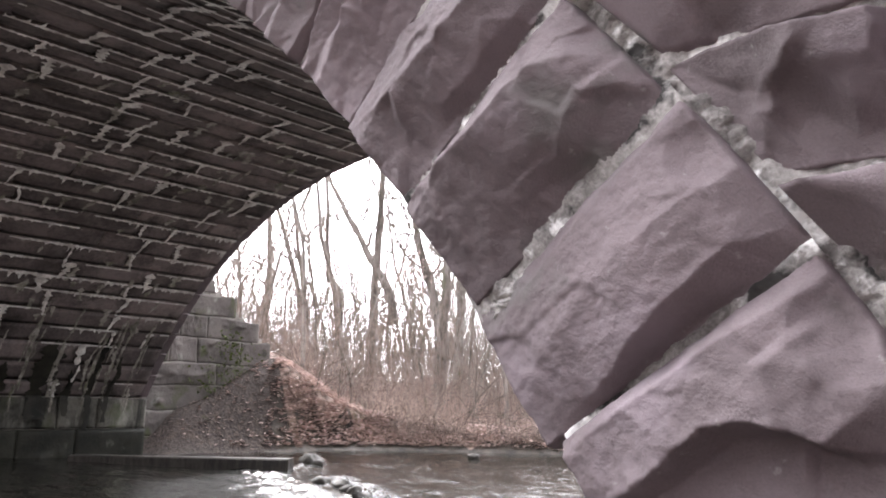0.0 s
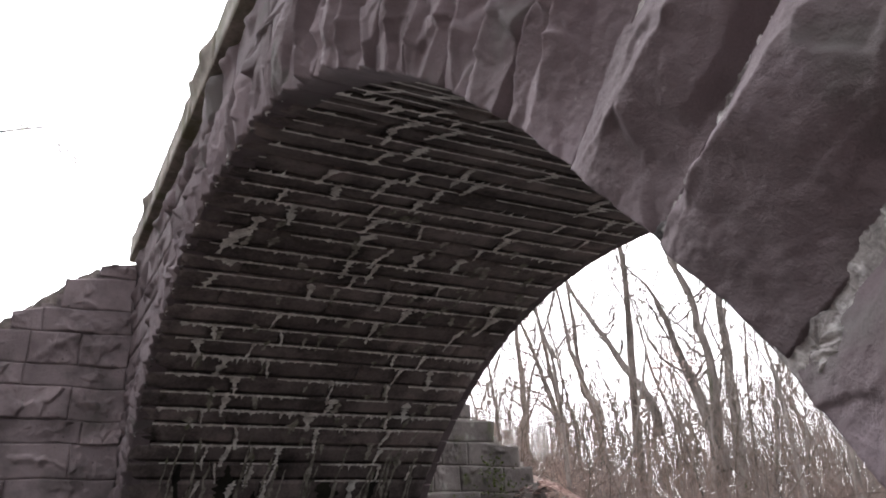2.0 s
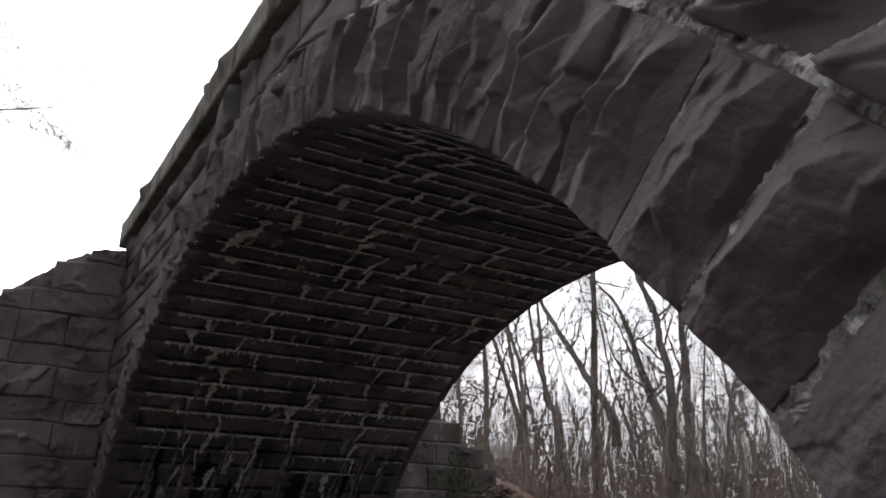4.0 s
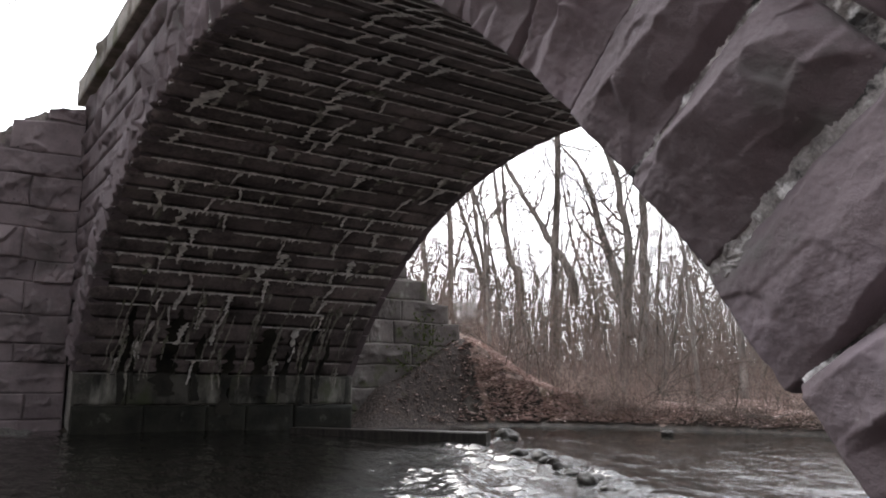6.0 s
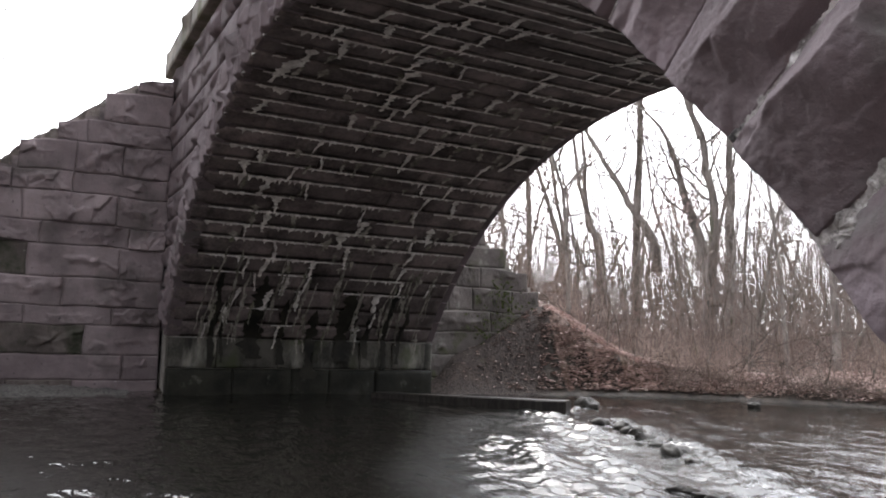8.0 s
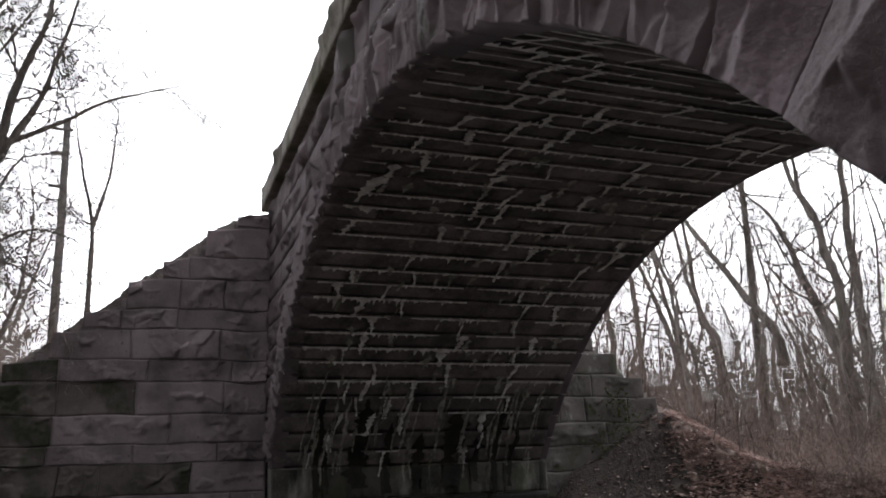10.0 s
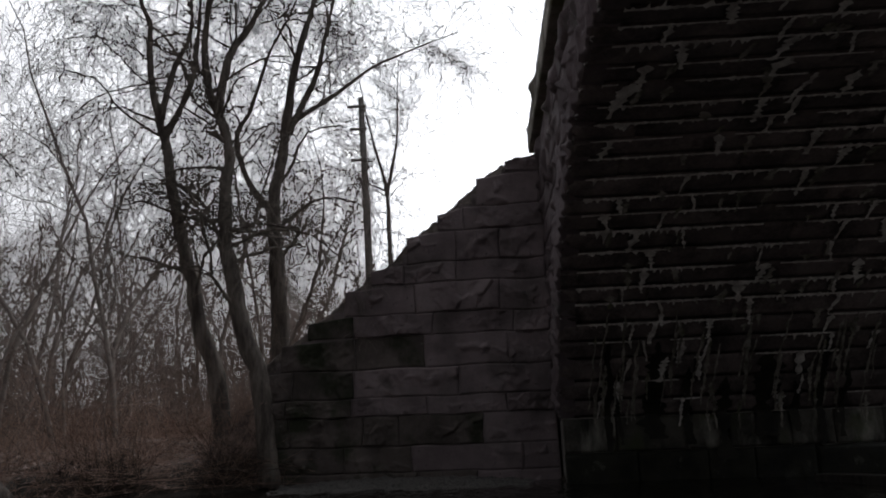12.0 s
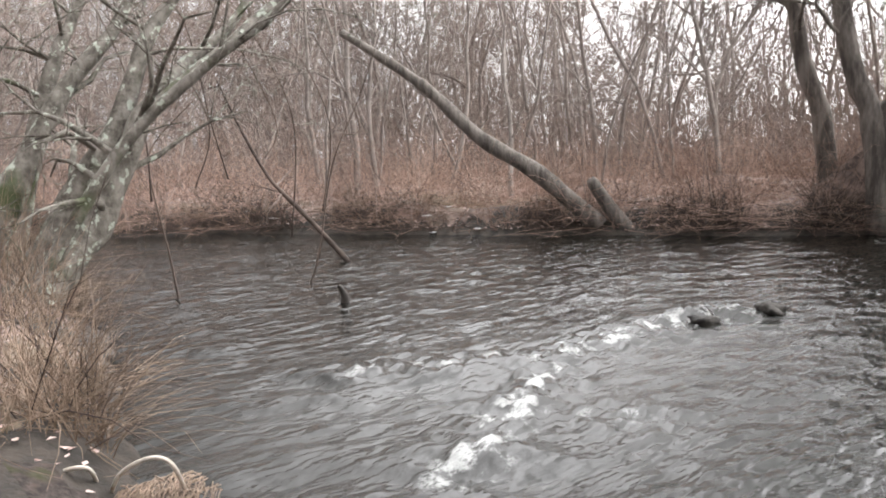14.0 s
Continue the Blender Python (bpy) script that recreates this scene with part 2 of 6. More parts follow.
def water_material():
    m = bpy.data.materials.new("brown_stream_water")
    m.use_nodes = True
    n, k = m.node_tree.nodes, m.node_tree.links
    b = n["Principled BSDF"]
    geo = n.new("ShaderNodeNewGeometry")
    attr = n.new("ShaderNodeAttribute")
    attr.attribute_name = "foam"
    mp = n.new("ShaderNodeMapping")
    mp.inputs["Scale"].default_value = (1.0, 2.2, 1.0)
    mp.inputs["Rotation"].default_value = (0, 0, radians(25))
    k.new(geo.outputs["Position"], mp.inputs["Vector"])
    rip = n.new("ShaderNodeTexNoise")
    rip.inputs["Scale"].default_value, rip.inputs["Detail"].default_value, rip.inputs["Roughness"].default_value = 3.6, 2, 0.5
    k.new(mp.outputs["Vector"], rip.inputs["Vector"])
    fn = n.new("ShaderNodeTexNoise")
    fn.inputs["Scale"].default_value, fn.inputs["Detail"].default_value, fn.inputs["Roughness"].default_value = 26.0, 6, 0.75
    mf = n.new("ShaderNodeMapping")
    mf.inputs["Scale"].default_value = (0.55, 1.5, 1.0)
    mf.inputs["Rotation"].default_value = (0, 0, radians(-20))
    k.new(geo.outputs["Position"], mf.inputs["Vector"])
    k.new(mf.outputs["Vector"], fn.inputs["Vector"])
    su = n.new("ShaderNodeMath")
    su.operation = "MULTIPLY_ADD"
    fold = n.new("ShaderNodeMath")          # thin broken lines where the noise crosses its middle
    fold.operation = "PINGPONG"
    fold.inputs[1].default_value = 0.5
    k.new(fn.outputs["Fac"], fold.inputs[0])
    su.inputs[1].default_value = 1.9
    k.new(fold.outputs[0], su.inputs[0])
    gap = n.new("ShaderNodeTexNoise")       # breaks in the white water
    gap.inputs["Scale"].default_value, gap.inputs["Detail"].default_value = 7.0, 5
    k.new(geo.outputs["Position"], gap.inputs["Vector"])
    gm = n.new("ShaderNodeMapRange")
    gm.inputs["From Min"].default_value, gm.inputs["From Max"].default_value = 0.4, 0.62
    gm.inputs["To Min"].default_value, gm.inputs["To Max"].default_value = 0.45, 1.1
    k.new(gap.outputs["Fac"], gm.inputs["Value"])
    thin = n.new("ShaderNodeMath")
    thin.operation = "MULTIPLY"
    k.new(attr.outputs["Fac"], thin.inputs[0])
    k.new(gm.outputs["Result"], thin.inputs[1])
    k.new(thin.outputs[0], su.inputs[2])
    fr = n.new("ShaderNodeMapRange")
    fr.inputs["From Min"].default_value, fr.inputs["From Max"].default_value = 1.62, 2.15
    k.new(su.outputs[0], fr.inputs["Value"])
    cm = n.new("ShaderNodeMix")
    cm.data_type = "RGBA"
    cm.inputs["A"].default_value, cm.inputs["B"].default_value = (0.034, 0.032, 0.029, 1), (0.66, 0.67, 0.65, 1)
    k.new(fr.outputs["Result"], cm.inputs["Factor"])
    sky_sheen = n.new("ShaderNodeMix")            # sky reflected on the quick water put into a paler base colour, with bubbles
    sky_sheen.data_type = "RGBA"
    sky_sheen.inputs["A"].default_value, sky_sheen.inputs["B"].default_value = (0.013, 0.012, 0.01, 1), (0.095, 0.095, 0.092, 1)
    k.new(sky_sheen.outputs["Result"], cm.inputs["A"])
    k.new(cm.outputs["Result"], b.inputs["Base Color"])
    rm = n.new("ShaderNodeMapRange")
    rm.inputs["To Min"].default_value, rm.inputs["To Max"].default_value = 0.025, 0.7
    k.new(fr.outputs["Result"], rm.inputs["Value"])
    k.new(rm.outputs["Result"], b.inputs["Roughness"])
    b.inputs["IOR"].default_value = 1.33
    b.inputs["Specular IOR Level"].default_value = 0.5
    chop = n.new("ShaderNodeAttribute")
    chop.attribute_name = "chop"
    k.new(chop.outputs["Fac"], sky_sheen.inputs["Factor"])
    quick = n.new("ShaderNodeTexNoise")
    quick.inputs["Scale"].default_value, quick.inputs["Detail"].default_value, quick.inputs["Roughness"].default_value = 22.0, 2, 0.5
    k.new(mp.outputs["Vector"], quick.inputs["Vector"])
    most = n.new("ShaderNodeMapRange")
    most.inputs["To Min"].default_value, most.inputs["To Max"].default_value = 0.04, 0.16
    k.new(chop.outputs["Fac"], most.inputs["Value"])
    sumh = n.new("ShaderNodeMath")
    sumh.operation = "MULTIPLY_ADD"
    k.new(quick.outputs["Fac"], sumh.inputs[0])
    k.new(most.outputs["Result"], sumh.inputs[1])
    k.new(rip.outputs["Fac"], sumh.inputs[2])
    bp = n.new("ShaderNodeBump")
    bp.inputs["Distance"].default_value = 0.065
    ruffle = n.new("ShaderNodeAttribute")
    ruffle.attribute_name = "ruffle"
    k.new(ruffle.outputs["Fac"], bp.inputs["Strength"])
    k.new(sumh.outputs[0], bp.inputs["Height"])
    k.new(bp.outputs["Normal"], b.inputs["Normal"])
    return m


WATER = water_material()


# ---- mesh helpers ----
class Build:
    """Gathers vertices and faces for one mesh."""

    def __init__(self):
        self.v, self.f = [], []

    def add(self, verts, faces):
        o = len(self.v)
        self.v.extend(verts)
        self.f.extend([tuple(i + o for i in q) for q in faces])

    def tube(self, pts, radii, sides=6, cap=True):
        pts = [Vector(p) for p in pts]
        o, n = len(self.v), len(pts)
        side = None
        for i, p in enumerate(pts):
            d = (pts[min(i + 1, n - 1)] - pts[max(i - 1, 0)]).normalized()
            if side is None:
                side = d.cross(Vector((0.31, 0.53, 0.79))).normalized()
            side = (side - d * side.dot(d)).normalized()
            up = d.cross(side)
            for j in range(sides):
                a = 2 * math.pi * j / sides
                self.v.append(tuple(p + (side * math.cos(a) + up * math.sin(a)) * radii[i]))
        for i in range(n - 1):
            for j in range(sides):
                a, b = o + i * sides + j, o + i * sides + (j + 1) % sides
                self.f.append((a, b, b + sides, a + sides))
        if cap and sides > 3:
            self.f.append(tuple(o + j for j in range(sides))[::-1])
            self.f.append(tuple(o + (n - 1) * sides + j for j in range(sides)))

    def mesh(self, name, mat, smooth=True):
        me = bpy.data.meshes.new(name)
        me.from_pydata(self.v, [], self.f)
        if smooth:
            me.polygons.foreach_set("use_smooth", [True] * len(me.polygons))
        me.materials.append(mat)
        me.update()
        return me


def part(name, data, parent=None, label=""):
    ob = new(name, data)
    if parent:
        ob.parent = parent
    return tagged(ob, label)


def thing(name, label, category, group="", kind="", at=(0, 0, 0)):
    ob = new(name)
    ob.location = at
    ob.empty_display_size = 0.2
    return tagged(ob, label, category, group, kind)


def under(name, data, parent, label=""):
    """A part whose mesh is written in world metres, under a thing that stands elsewhere."""
    ob = part(name, data, parent, label)
    ob.matrix_parent_inverse = Matrix.Translation(parent.location).inverted()
    return ob


def rock_block(place, size, normal, back, nu, nv, bulge, rng, mat, name, bites=None, edge=(0.9, 6.0), grain=0.003, flat=0.0, chips=9, creases=None, facets=1.0):
    """A rock-faced ashlar block. place(u, v): the point of its face for u, v in 0..1; size: its width and height; normal: outwards; back: depth behind the face.
    creases: the ridges and furrows that run along it, from its lower to its upper joint, each a list of (u, v, height);
    bites: (u, v, radius, depth) of hollows knocked out of it."""
    w, h = size
    v0, v1, top, rise, fall = (rng.uniform(0.15, 0.85), rng.uniform(0.15, 0.85), bulge * rng.uniform(0.85, 1.2), rng.uniform(0.05, 0.7) * (1 - flat), rng.uniform(0.3, 1.1) * (1 - flat))
    if rng.random() < 0.35:
        rise, fall = fall, rise
    rl = math.hypot(w, (v1 - v0) * h)
    rx, ry = -(v1 - v0) * h / rl, w / rl
    planes = []
    for _ in range(0 if creases else 3):
        a, g = rng.uniform(0, 6.28), rng.uniform(0.15, 0.8) * (1 - flat)
        planes.append((top * rng.uniform(0.75, 1.1), g * math.cos(a), g * math.sin(a), w * rng.uniform(0.2, 0.8), h * rng.uniform(0.2, 0.8)))
    hollows = [(u * w, v * h, r_, d_) for u, v, r_, d_ in bites or ()] if creases else [(rng.uniform(0, w), rng.uniform(0, h), rng.uniform(0.07, 0.24), rng.uniform(0.12, 0.45) * bulge) for _ in range(3)]
    seeds = [(rng.uniform(0, w), rng.uniform(0, h), rng.gauss(0, 0.19) * (1 - 0.7 * flat), rng.gauss(0, 0.19) * (1 - 0.7 * flat), rng.gauss(0, 0.05) * bulge) for _ in range(chips)]
    small = [(rng.uniform(0, w), rng.uniform(0, h), rng.gauss(0, 0.075), rng.gauss(0, 0.075), 0.0) for _ in range(40 if chips > 12 else 0)]
    slopes = [rng.uniform(*edge) for _ in range(4)]
    lift = [rng.uniform(0.0, 0.03) for _ in range(4)]
    lines = [tuple(zip(*line)) for line in creases or ()]
    off = Vector((rng.uniform(-50, 50), rng.uniform(-50, 50), rng.uniform(-50, 50)))
    n = Vector(normal)
    verts, faces = [], []
    for j in range(nv + 1):
        for i in range(nu + 1):
            u, v = i / nu, j / nv
            x, y = u * w, v * h
            q = Vector((x, y, 0)) * 4.0 + off
            sway, jag = noise.noise(q), noise.noise(q * 5)
            wx = x + 0.022 * sway + 0.006 * jag
            wy = y + 0.022 * noise.noise(q + Vector((7, 3, 1))) - 0.006 * jag
            if lines:      # straight slopes from crease to crease
                pu, pv = wx / w, wy / h
                rows = [(np.interp(pu, a, b), np.interp(pu, a, c)) for a, b, c in lines]
                z = rows[0][1] if pv < rows[0][0] else rows[-1][1]
                for (va, ha), (vb, hb) in zip(rows[:-1], rows[1:]):
                    if va <= pv <= max(vb, va + 1e-4):
                        z = ha + (hb - ha) * (pv - va) / max(vb - va, 1e-4)
                        break
            else:
                across = wx * rx + (wy - v0 * h) * ry
                z = top + (rise if across < 0 else -fall) * across
            for p0, gx, gy, pu, pv in planes:
                z = min(z, p0 + gx * (wx - pu) + gy * (wy - pv))
            for many, width in ((seeds, 0.0016), (small, 0.0005)):      # broken facets, meeting in short steep steps
                near_by = [((wx - c[0]) ** 2 + (wy - c[1]) ** 2, c) for c in many]
                if near_by:
                    best = min(near_by)[0]
                    total = weight = 0.0
                    for e, c in near_by:
                        if e - best < 3 * width:
                            k = 1 - (e - best) / (3 * width)
                            total += k * k * (c[4] + c[2] * (wx - c[0]) + c[3] * (wy - c[1]))
                            weight += k * k
                    z += facets * total / weight
            for cx, cy, cr, cd in hollows:
                e = math.hypot(wx - cx, wy - cy) / cr
                if e < 1:
                    z -= cd * (1 - e * e)
            z = max(z, bulge * 0.12 + 0.15 * bulge * sway) if not lines else z
            for s, l, e in zip(slopes, lift, (wx, w - wx, wy, h - wy)):
                z = min(z, l + s * max(e, 0))
            z += grain * noise.fractal(q * 7, 0.7, 2.0, 4)
            if i in (0, nu) or j in (0, nv):
                z = min(z, 0.004) - 0.012
            verts.append(tuple(Vector(place(u, v)) + n * z))
    row = nu + 1
    for j in range(nv):
        for i in range(nu):
            a = j * row + i
            faces.append((a, a + 1, a + row + 1, a + row))
    rim = [i for i in range(row)] + [j * row + nu for j in range(1, nv + 1)] + [nv * row + i for i in range(nu - 1, -1, -1)] + [j * row for j in range(nv - 1, 0, -1)]
    o = len(verts)
    verts += [tuple(Vector(verts[i]) - n * back) for i in rim]
    for a in range(len(rim)):
        b = (a + 1) % len(rim)
        faces.append((rim[b], rim[a], o + a, o + b))
    me = bpy.data.meshes.new(name)
    me.from_pydata(verts, [], faces)
    me.polygons.foreach_set("use_smooth", [k < nu * nv for k in range(len(faces))])
    me.materials.append(mat)
    me.update()
    return me


# ---- the plan ----
XC, ZC, RAD = 5.72, -2.78, 6.79       # centre and radius of the arch's underside
LENGTH = 4.5                          # of the barrel, along y
SPRING = 0.87
RING = 0.69                           # depth of the ring of voussoirs
TH0 = math.acos(XC / RAD)             # angle of the left springing
TH1 = math.pi - TH0


def arc(theta, r=RAD):
    """A point of the arch in x and z; theta runs from the left over the crown to the right."""
    return XC - r * math.cos(theta), ZC + r * math.sin(theta)


LEFT_BANK = [(19, -60), (12, -32), (8.5, -19), (7.0, -16.3), (5.6, -14.8), (4.2, -13.9), (3.15, -11.35), (1.94, -9.2), (0.7, -7.0), (-0.42, -5.05), (-0.75, -4.3), (-0.72, -0.1), (-0.1, 0.0), (-0.1, 4.5), (0.35, 4.7), (0.5, 6.0), (0.7, 7.6), (1.1, 8.8), (2.0, 10.0), (3.4, 11.6), (5.2, 13.2), (8.5, 15.0), (14, 17.5), (26, 20), (70, 30)]
RIGHT_BANK = [(70, 14), (30, 9.5), (19, 8), (13, 6), (11.6, 4.6), (11.5, 0.1), (11.35, -0.5), (10.7, -2.0), (10.25, -3.2), (9.7, -4.9), (9.0, -7.0), (8.7, -9.5), (9.3, -14), (11.5, -20), (15, -32), (24, -60)]
POLY = np.array(LEFT_BANK + RIGHT_BANK, float)


def channel(x, y):
    """Signed distance to the water's edge: above zero on land."""
    p = np.stack([np.asarray(x, float), np.asarray(y, float)], -1)
    a, b = POLY, np.roll(POLY, -1, 0)
    best = np.full(p.shape[:-1], 1e9)
    inside = np.zeros(p.shape[:-1], bool)
    for i in range(len(a)):
        d = b[i] - a[i]
        t = np.clip(((p - a[i]) @ d) / (d @ d), 0, 1)
        q = p - a[i] - t[..., None] * d
        best = np.minimum(best, np.hypot(q[..., 0], q[..., 1]))
        c = (a[i][1] > p[..., 1]) != (b[i][1] > p[..., 1])
        with np.errstate(divide="ignore", invalid="ignore"):
            cross = (b[i][0] - a[i][0]) * (p[..., 1] - a[i][1]) / (b[i][1] - a[i][1] + 1e-12) + a[i][0]
        inside ^= c & (p[..., 0] < cross)
    return np.where(inside, -best, best)


def smooth(a, b, x):
    t = np.clip((x - a) / (b - a), 0, 1)
    return t * t * (3 - 2 * t)


WAVES = [(random.uniform(0.2, 1.6), random.uniform(0, 6.28), random.uniform(0, 6.28)) for _ in range(14)]


def rough_ground(x, y):
    z = 0
    for f, a, p in WAVES:
        z = z + np.sin((x * math.cos(a) + y * math.sin(a)) * f * 2.2 + p) * 0.025 / f ** 0.5
    return z


def ground_height(x, y):
    x, y = np.asarray(x, float), np.asarray(y, float)
    d = channel(x, y)
    right = smooth(9.5, 11, x) * smooth(6, 3, y)
    rim = np.where(y > 3, 0.2, 0.38) * (1 - right) + 0.12 * right
    h = np.where(d < 0, np.maximum(-0.6, 0.6 * d), rim * smooth(0, 0.55, d) + 0.05 * np.minimum(d, 6) + 0.012 * np.clip(d - 6, 0, 40))
    # road embankment that the bridge carries, cut back to the wing walls
    slope = np.where(y < 2, 5.0 - 0.84 * np.maximum(0, -y - 0.3), np.interp(y, [4.4, 5.4, 6.8, 9.5], [4.6, 2.3, 1.15, 0.2]))
    land = np.maximum(smooth(-0.95, -1.35, x), smooth(13.3, 13.7, x + 0.2 * np.minimum(y, 0)))
    # the right side, out of view, stands higher to shade the near stones
    slope = np.where((x > 9) & (y < 2), 5.0 - 0.45 * np.maximum(0, -y - 0.3), slope)
    h = np.where(d > 0, np.maximum(h, slope * land + (1 - land) * -9), h)
    h = np.where((d > 0) & (y > 3), h + 0.1 * np.minimum(d, 5), h)
    foot = np.interp(y, [4.3, 4.7, 5.8, 6.5, 7.2, 8.6, 12], [0.2, 0.55, 0.78, 1.12, 1.62, 1.62, 1.1]) * smooth(2.3, 0.1, x + 0.3 + 0.12 * (y - 4.52)) * smooth(14, 9, y)
    h = np.where((d > 0) & (y > 4.2) & (x > -3), np.maximum(h, foot * smooth(0.0, 0.9, d)), h)
    # gravel slope beside the far wing wall
    spit = 1.2 * smooth(0.1, 2.4, d) * smooth(4.4, 6.6, y) * smooth(3.0, -1.0, x) * smooth(16, 7.5, y)
    h = np.where(d > 0, np.maximum(h, h * 0.5 + spit), h)
    fall = np.interp(x + 1.25 * (y - 8), [-6, -1.8, 0.24, 1.7, 4, 9], [2.6, 1.85, 1.0, 0.54, 0.36, 0.5]) + 0.07 * np.sin(x * 2.3 + y) * np.sin(y * 1.9 - x * 0.7) + 0.04 * np.sin(x * 5.1 - y * 3.3)
    h = np.where((d > 0) & (y > 5.5) & (x > -9), np.minimum(h, fall), h)
    return h + np.where(d > 0.1, rough_ground(x, y), 0) * np.minimum(1, np.maximum(d, 0))


def gh(x, y):
    return float(ground_height(np.array([x]), np.array([y]))[0])


# ---- ground and water ----
def axis(lo, hi, fine_lo, fine_hi, step, grow=1.25):
    s = list(np.arange(fine_lo, fine_hi + 1e-6, step))
    d, v = step, fine_hi
    while v < hi:
        d *= grow
        v += d
        s.append(v)
    d, v = step, fine_lo
    while v > lo:
        d *= grow
        v -= d
        s.insert(0, v)
    return np.array(s)


def sheet(name, xs, ys, zf, mat):
    X, Y = np.meshgrid(xs, ys)
    Z = zf(X, Y)
    nx, ny = len(xs), len(ys)
    v = np.stack([X, Y, Z], -1).reshape(-1, 3)
    i = np.arange(nx * ny).reshape(ny, nx)
    f = np.stack([i[:-1, :-1], i[:-1, 1:], i[1:, 1:], i[1:, :-1]], -1).reshape(-1, 4)
    me = bpy.data.meshes.new(name)
    me.from_pydata(v.tolist(), [], f.tolist())
    me.polygons.foreach_set("use_smooth", [True] * len(f))
    me.materials.append(mat)
    me.update()
    return me, v, f


me, gv, gf = sheet("ground", axis(-900, 900, -8, 14, 0.17, 1.22), axis(-900, 900, -17, 17, 0.17, 1.22), ground_height, EARTH)
me.materials.append(GRAVEL)
me.materials.append(MUD)
mid = gv[gf].mean(1)
dist = channel(mid[:, 0], mid[:, 1])
grav = ((mid[:, 1] > 4.4) & (mid[:, 1] < 7.9) & (mid[:, 0] < -0.35 - 1.4 * (mid[:, 1] - 7.3) + 0.3 * np.sin(mid[:, 1] * 3.1 + 2 * np.sin(mid[:, 0] * 2.7)) + 0.2 * np.sin(mid[:, 1] * 11 + mid[:, 0] * 9)) & (mid[:, 0] > -0.6 - 0.25 * (8.6 - mid[:, 1]))) | ((mid[:, 0] > 9) & (mid[:, 0] < 14) & (mid[:, 1] > -3.2 + 0.45 * np.sin(mid[:, 0] * 2.3) + 0.25 * np.sin(mid[:, 0] * 7 + 1)) & (mid[:, 1] < 5))
mud = (dist < 0.4 + 0.2 * np.sin(mid[:, 0] * 5.1 + 2 * np.sin(mid[:, 1] * 3.7)))
me.polygons.foreach_set("material_index", np.where(grav & (dist > 0), 1, np.where(mud, 2, 0)).tolist())
tagged(new("ground", me), "brown leaf-littered earth banks with dark gravel beside the stream", "ground", kind="structure")

bar = Build()
for i in range(61):
    for j in range(13):
        y, x = -4.3 + 3.9 * i / 60, -0.8 + 0.95 * j / 12
        h = 0.13 * math.sin(math.pi * i / 60) ** 0.5 * (1 - (j / 12) ** 2) + 0.035 * noise.fractal(Vector((x * 7, y * 7, 3)), 0.7, 2.0, 4) - 0.02
        bar.v.append((x, y, h))
for i in range(60):
    for j in range(12):
        a = i * 13 + j
        bar.f.append((a, a + 13, a + 14, a + 1))
tagged(new("gravel_bar", bar.mesh("gravel_bar", BAR)), "low bar of wet gravel at the foot of the wing wall", "gravel", kind="structure")

RIFFLES = [((5.4, -3.7), (7.3, -3.9), 1.0), ((7.3, -3.9), (8.4, -4.5), 0.9), ((7.6, -3.7), (9.1, -3.0), 1.0), ((8.0, -2.9), (8.5, -3.4), 0.8), ((4.2, 5.1), (6.4, 4.2), 0.75), ((6.4, 4.2), (8.6, 3.0), 0.8),
           ((3.2, 5.0), (2.6, 6.0), 0.55), ((5.2, 2.6), (7.0, 1.4), 0.4), ((2.6, 4.8), (6.0, 3.2), 0.5), ((3.4, 4.5), (5.6, 3.9), 0.7), ((4.6, 4.0), (7.2, 2.6), 0.68), ((5.4, 2.9), (8.2, 1.5), 0.62), ((7.4, 2.4), (9.6, 1.6), 0.6)]


def riffle(X, Y):
    p = np.stack([X, Y], -1)
    out = np.zeros(X.shape)
    for a, b, s in RIFFLES:
        a, b = np.array(a), np.array(b)
        d = b - a
        t = np.clip(((p - a) @ d) / (d @ d), 0, 1)
        q = p - a - t[..., None] * d
        out = np.maximum(out, s * np.exp(-(np.hypot(q[..., 0], q[..., 1]) / 0.3) ** 2))
    return out


RIP = [(random.uniform(1.5, 9), random.gauss(1.2, 0.5), random.uniform(0, 6.28)) for _ in range(26)]
CHOP = [(random.uniform(12, 48), random.gauss(1.0, 0.75), random.uniform(0, 6.28)) for _ in range(34)]
QUICK = np.array([(2.6, 5.7), (4.3, 5.1), (6.4, 4.3), (8.8, 3.1), (12, 2.0), (12, -1), (6.5, 0.8), (3.3, 2.9)])


def quick_water(x, y):
    """One over the shallow run below the line of rocks, nothing over the pool."""
    c = QUICK.mean(0)
    out = np.ones(x.shape)
    for a, b in zip(QUICK, np.roll(QUICK, -1, 0)):
        n = np.array((-(b - a)[1], (b - a)[0]))
        n = n / np.hypot(*n)
        if (c - a) @ n < 0:
            n = -n
        out = np.minimum(out, smooth(-0.25, 0.5, (x - a[0]) * n[0] + (y - a[1]) * n[1]))
    return np.maximum(out, 0.8 * np.exp(-(((x - 7.6) / 2.6) ** 2 + ((y + 3.4) / 1.5) ** 2)))


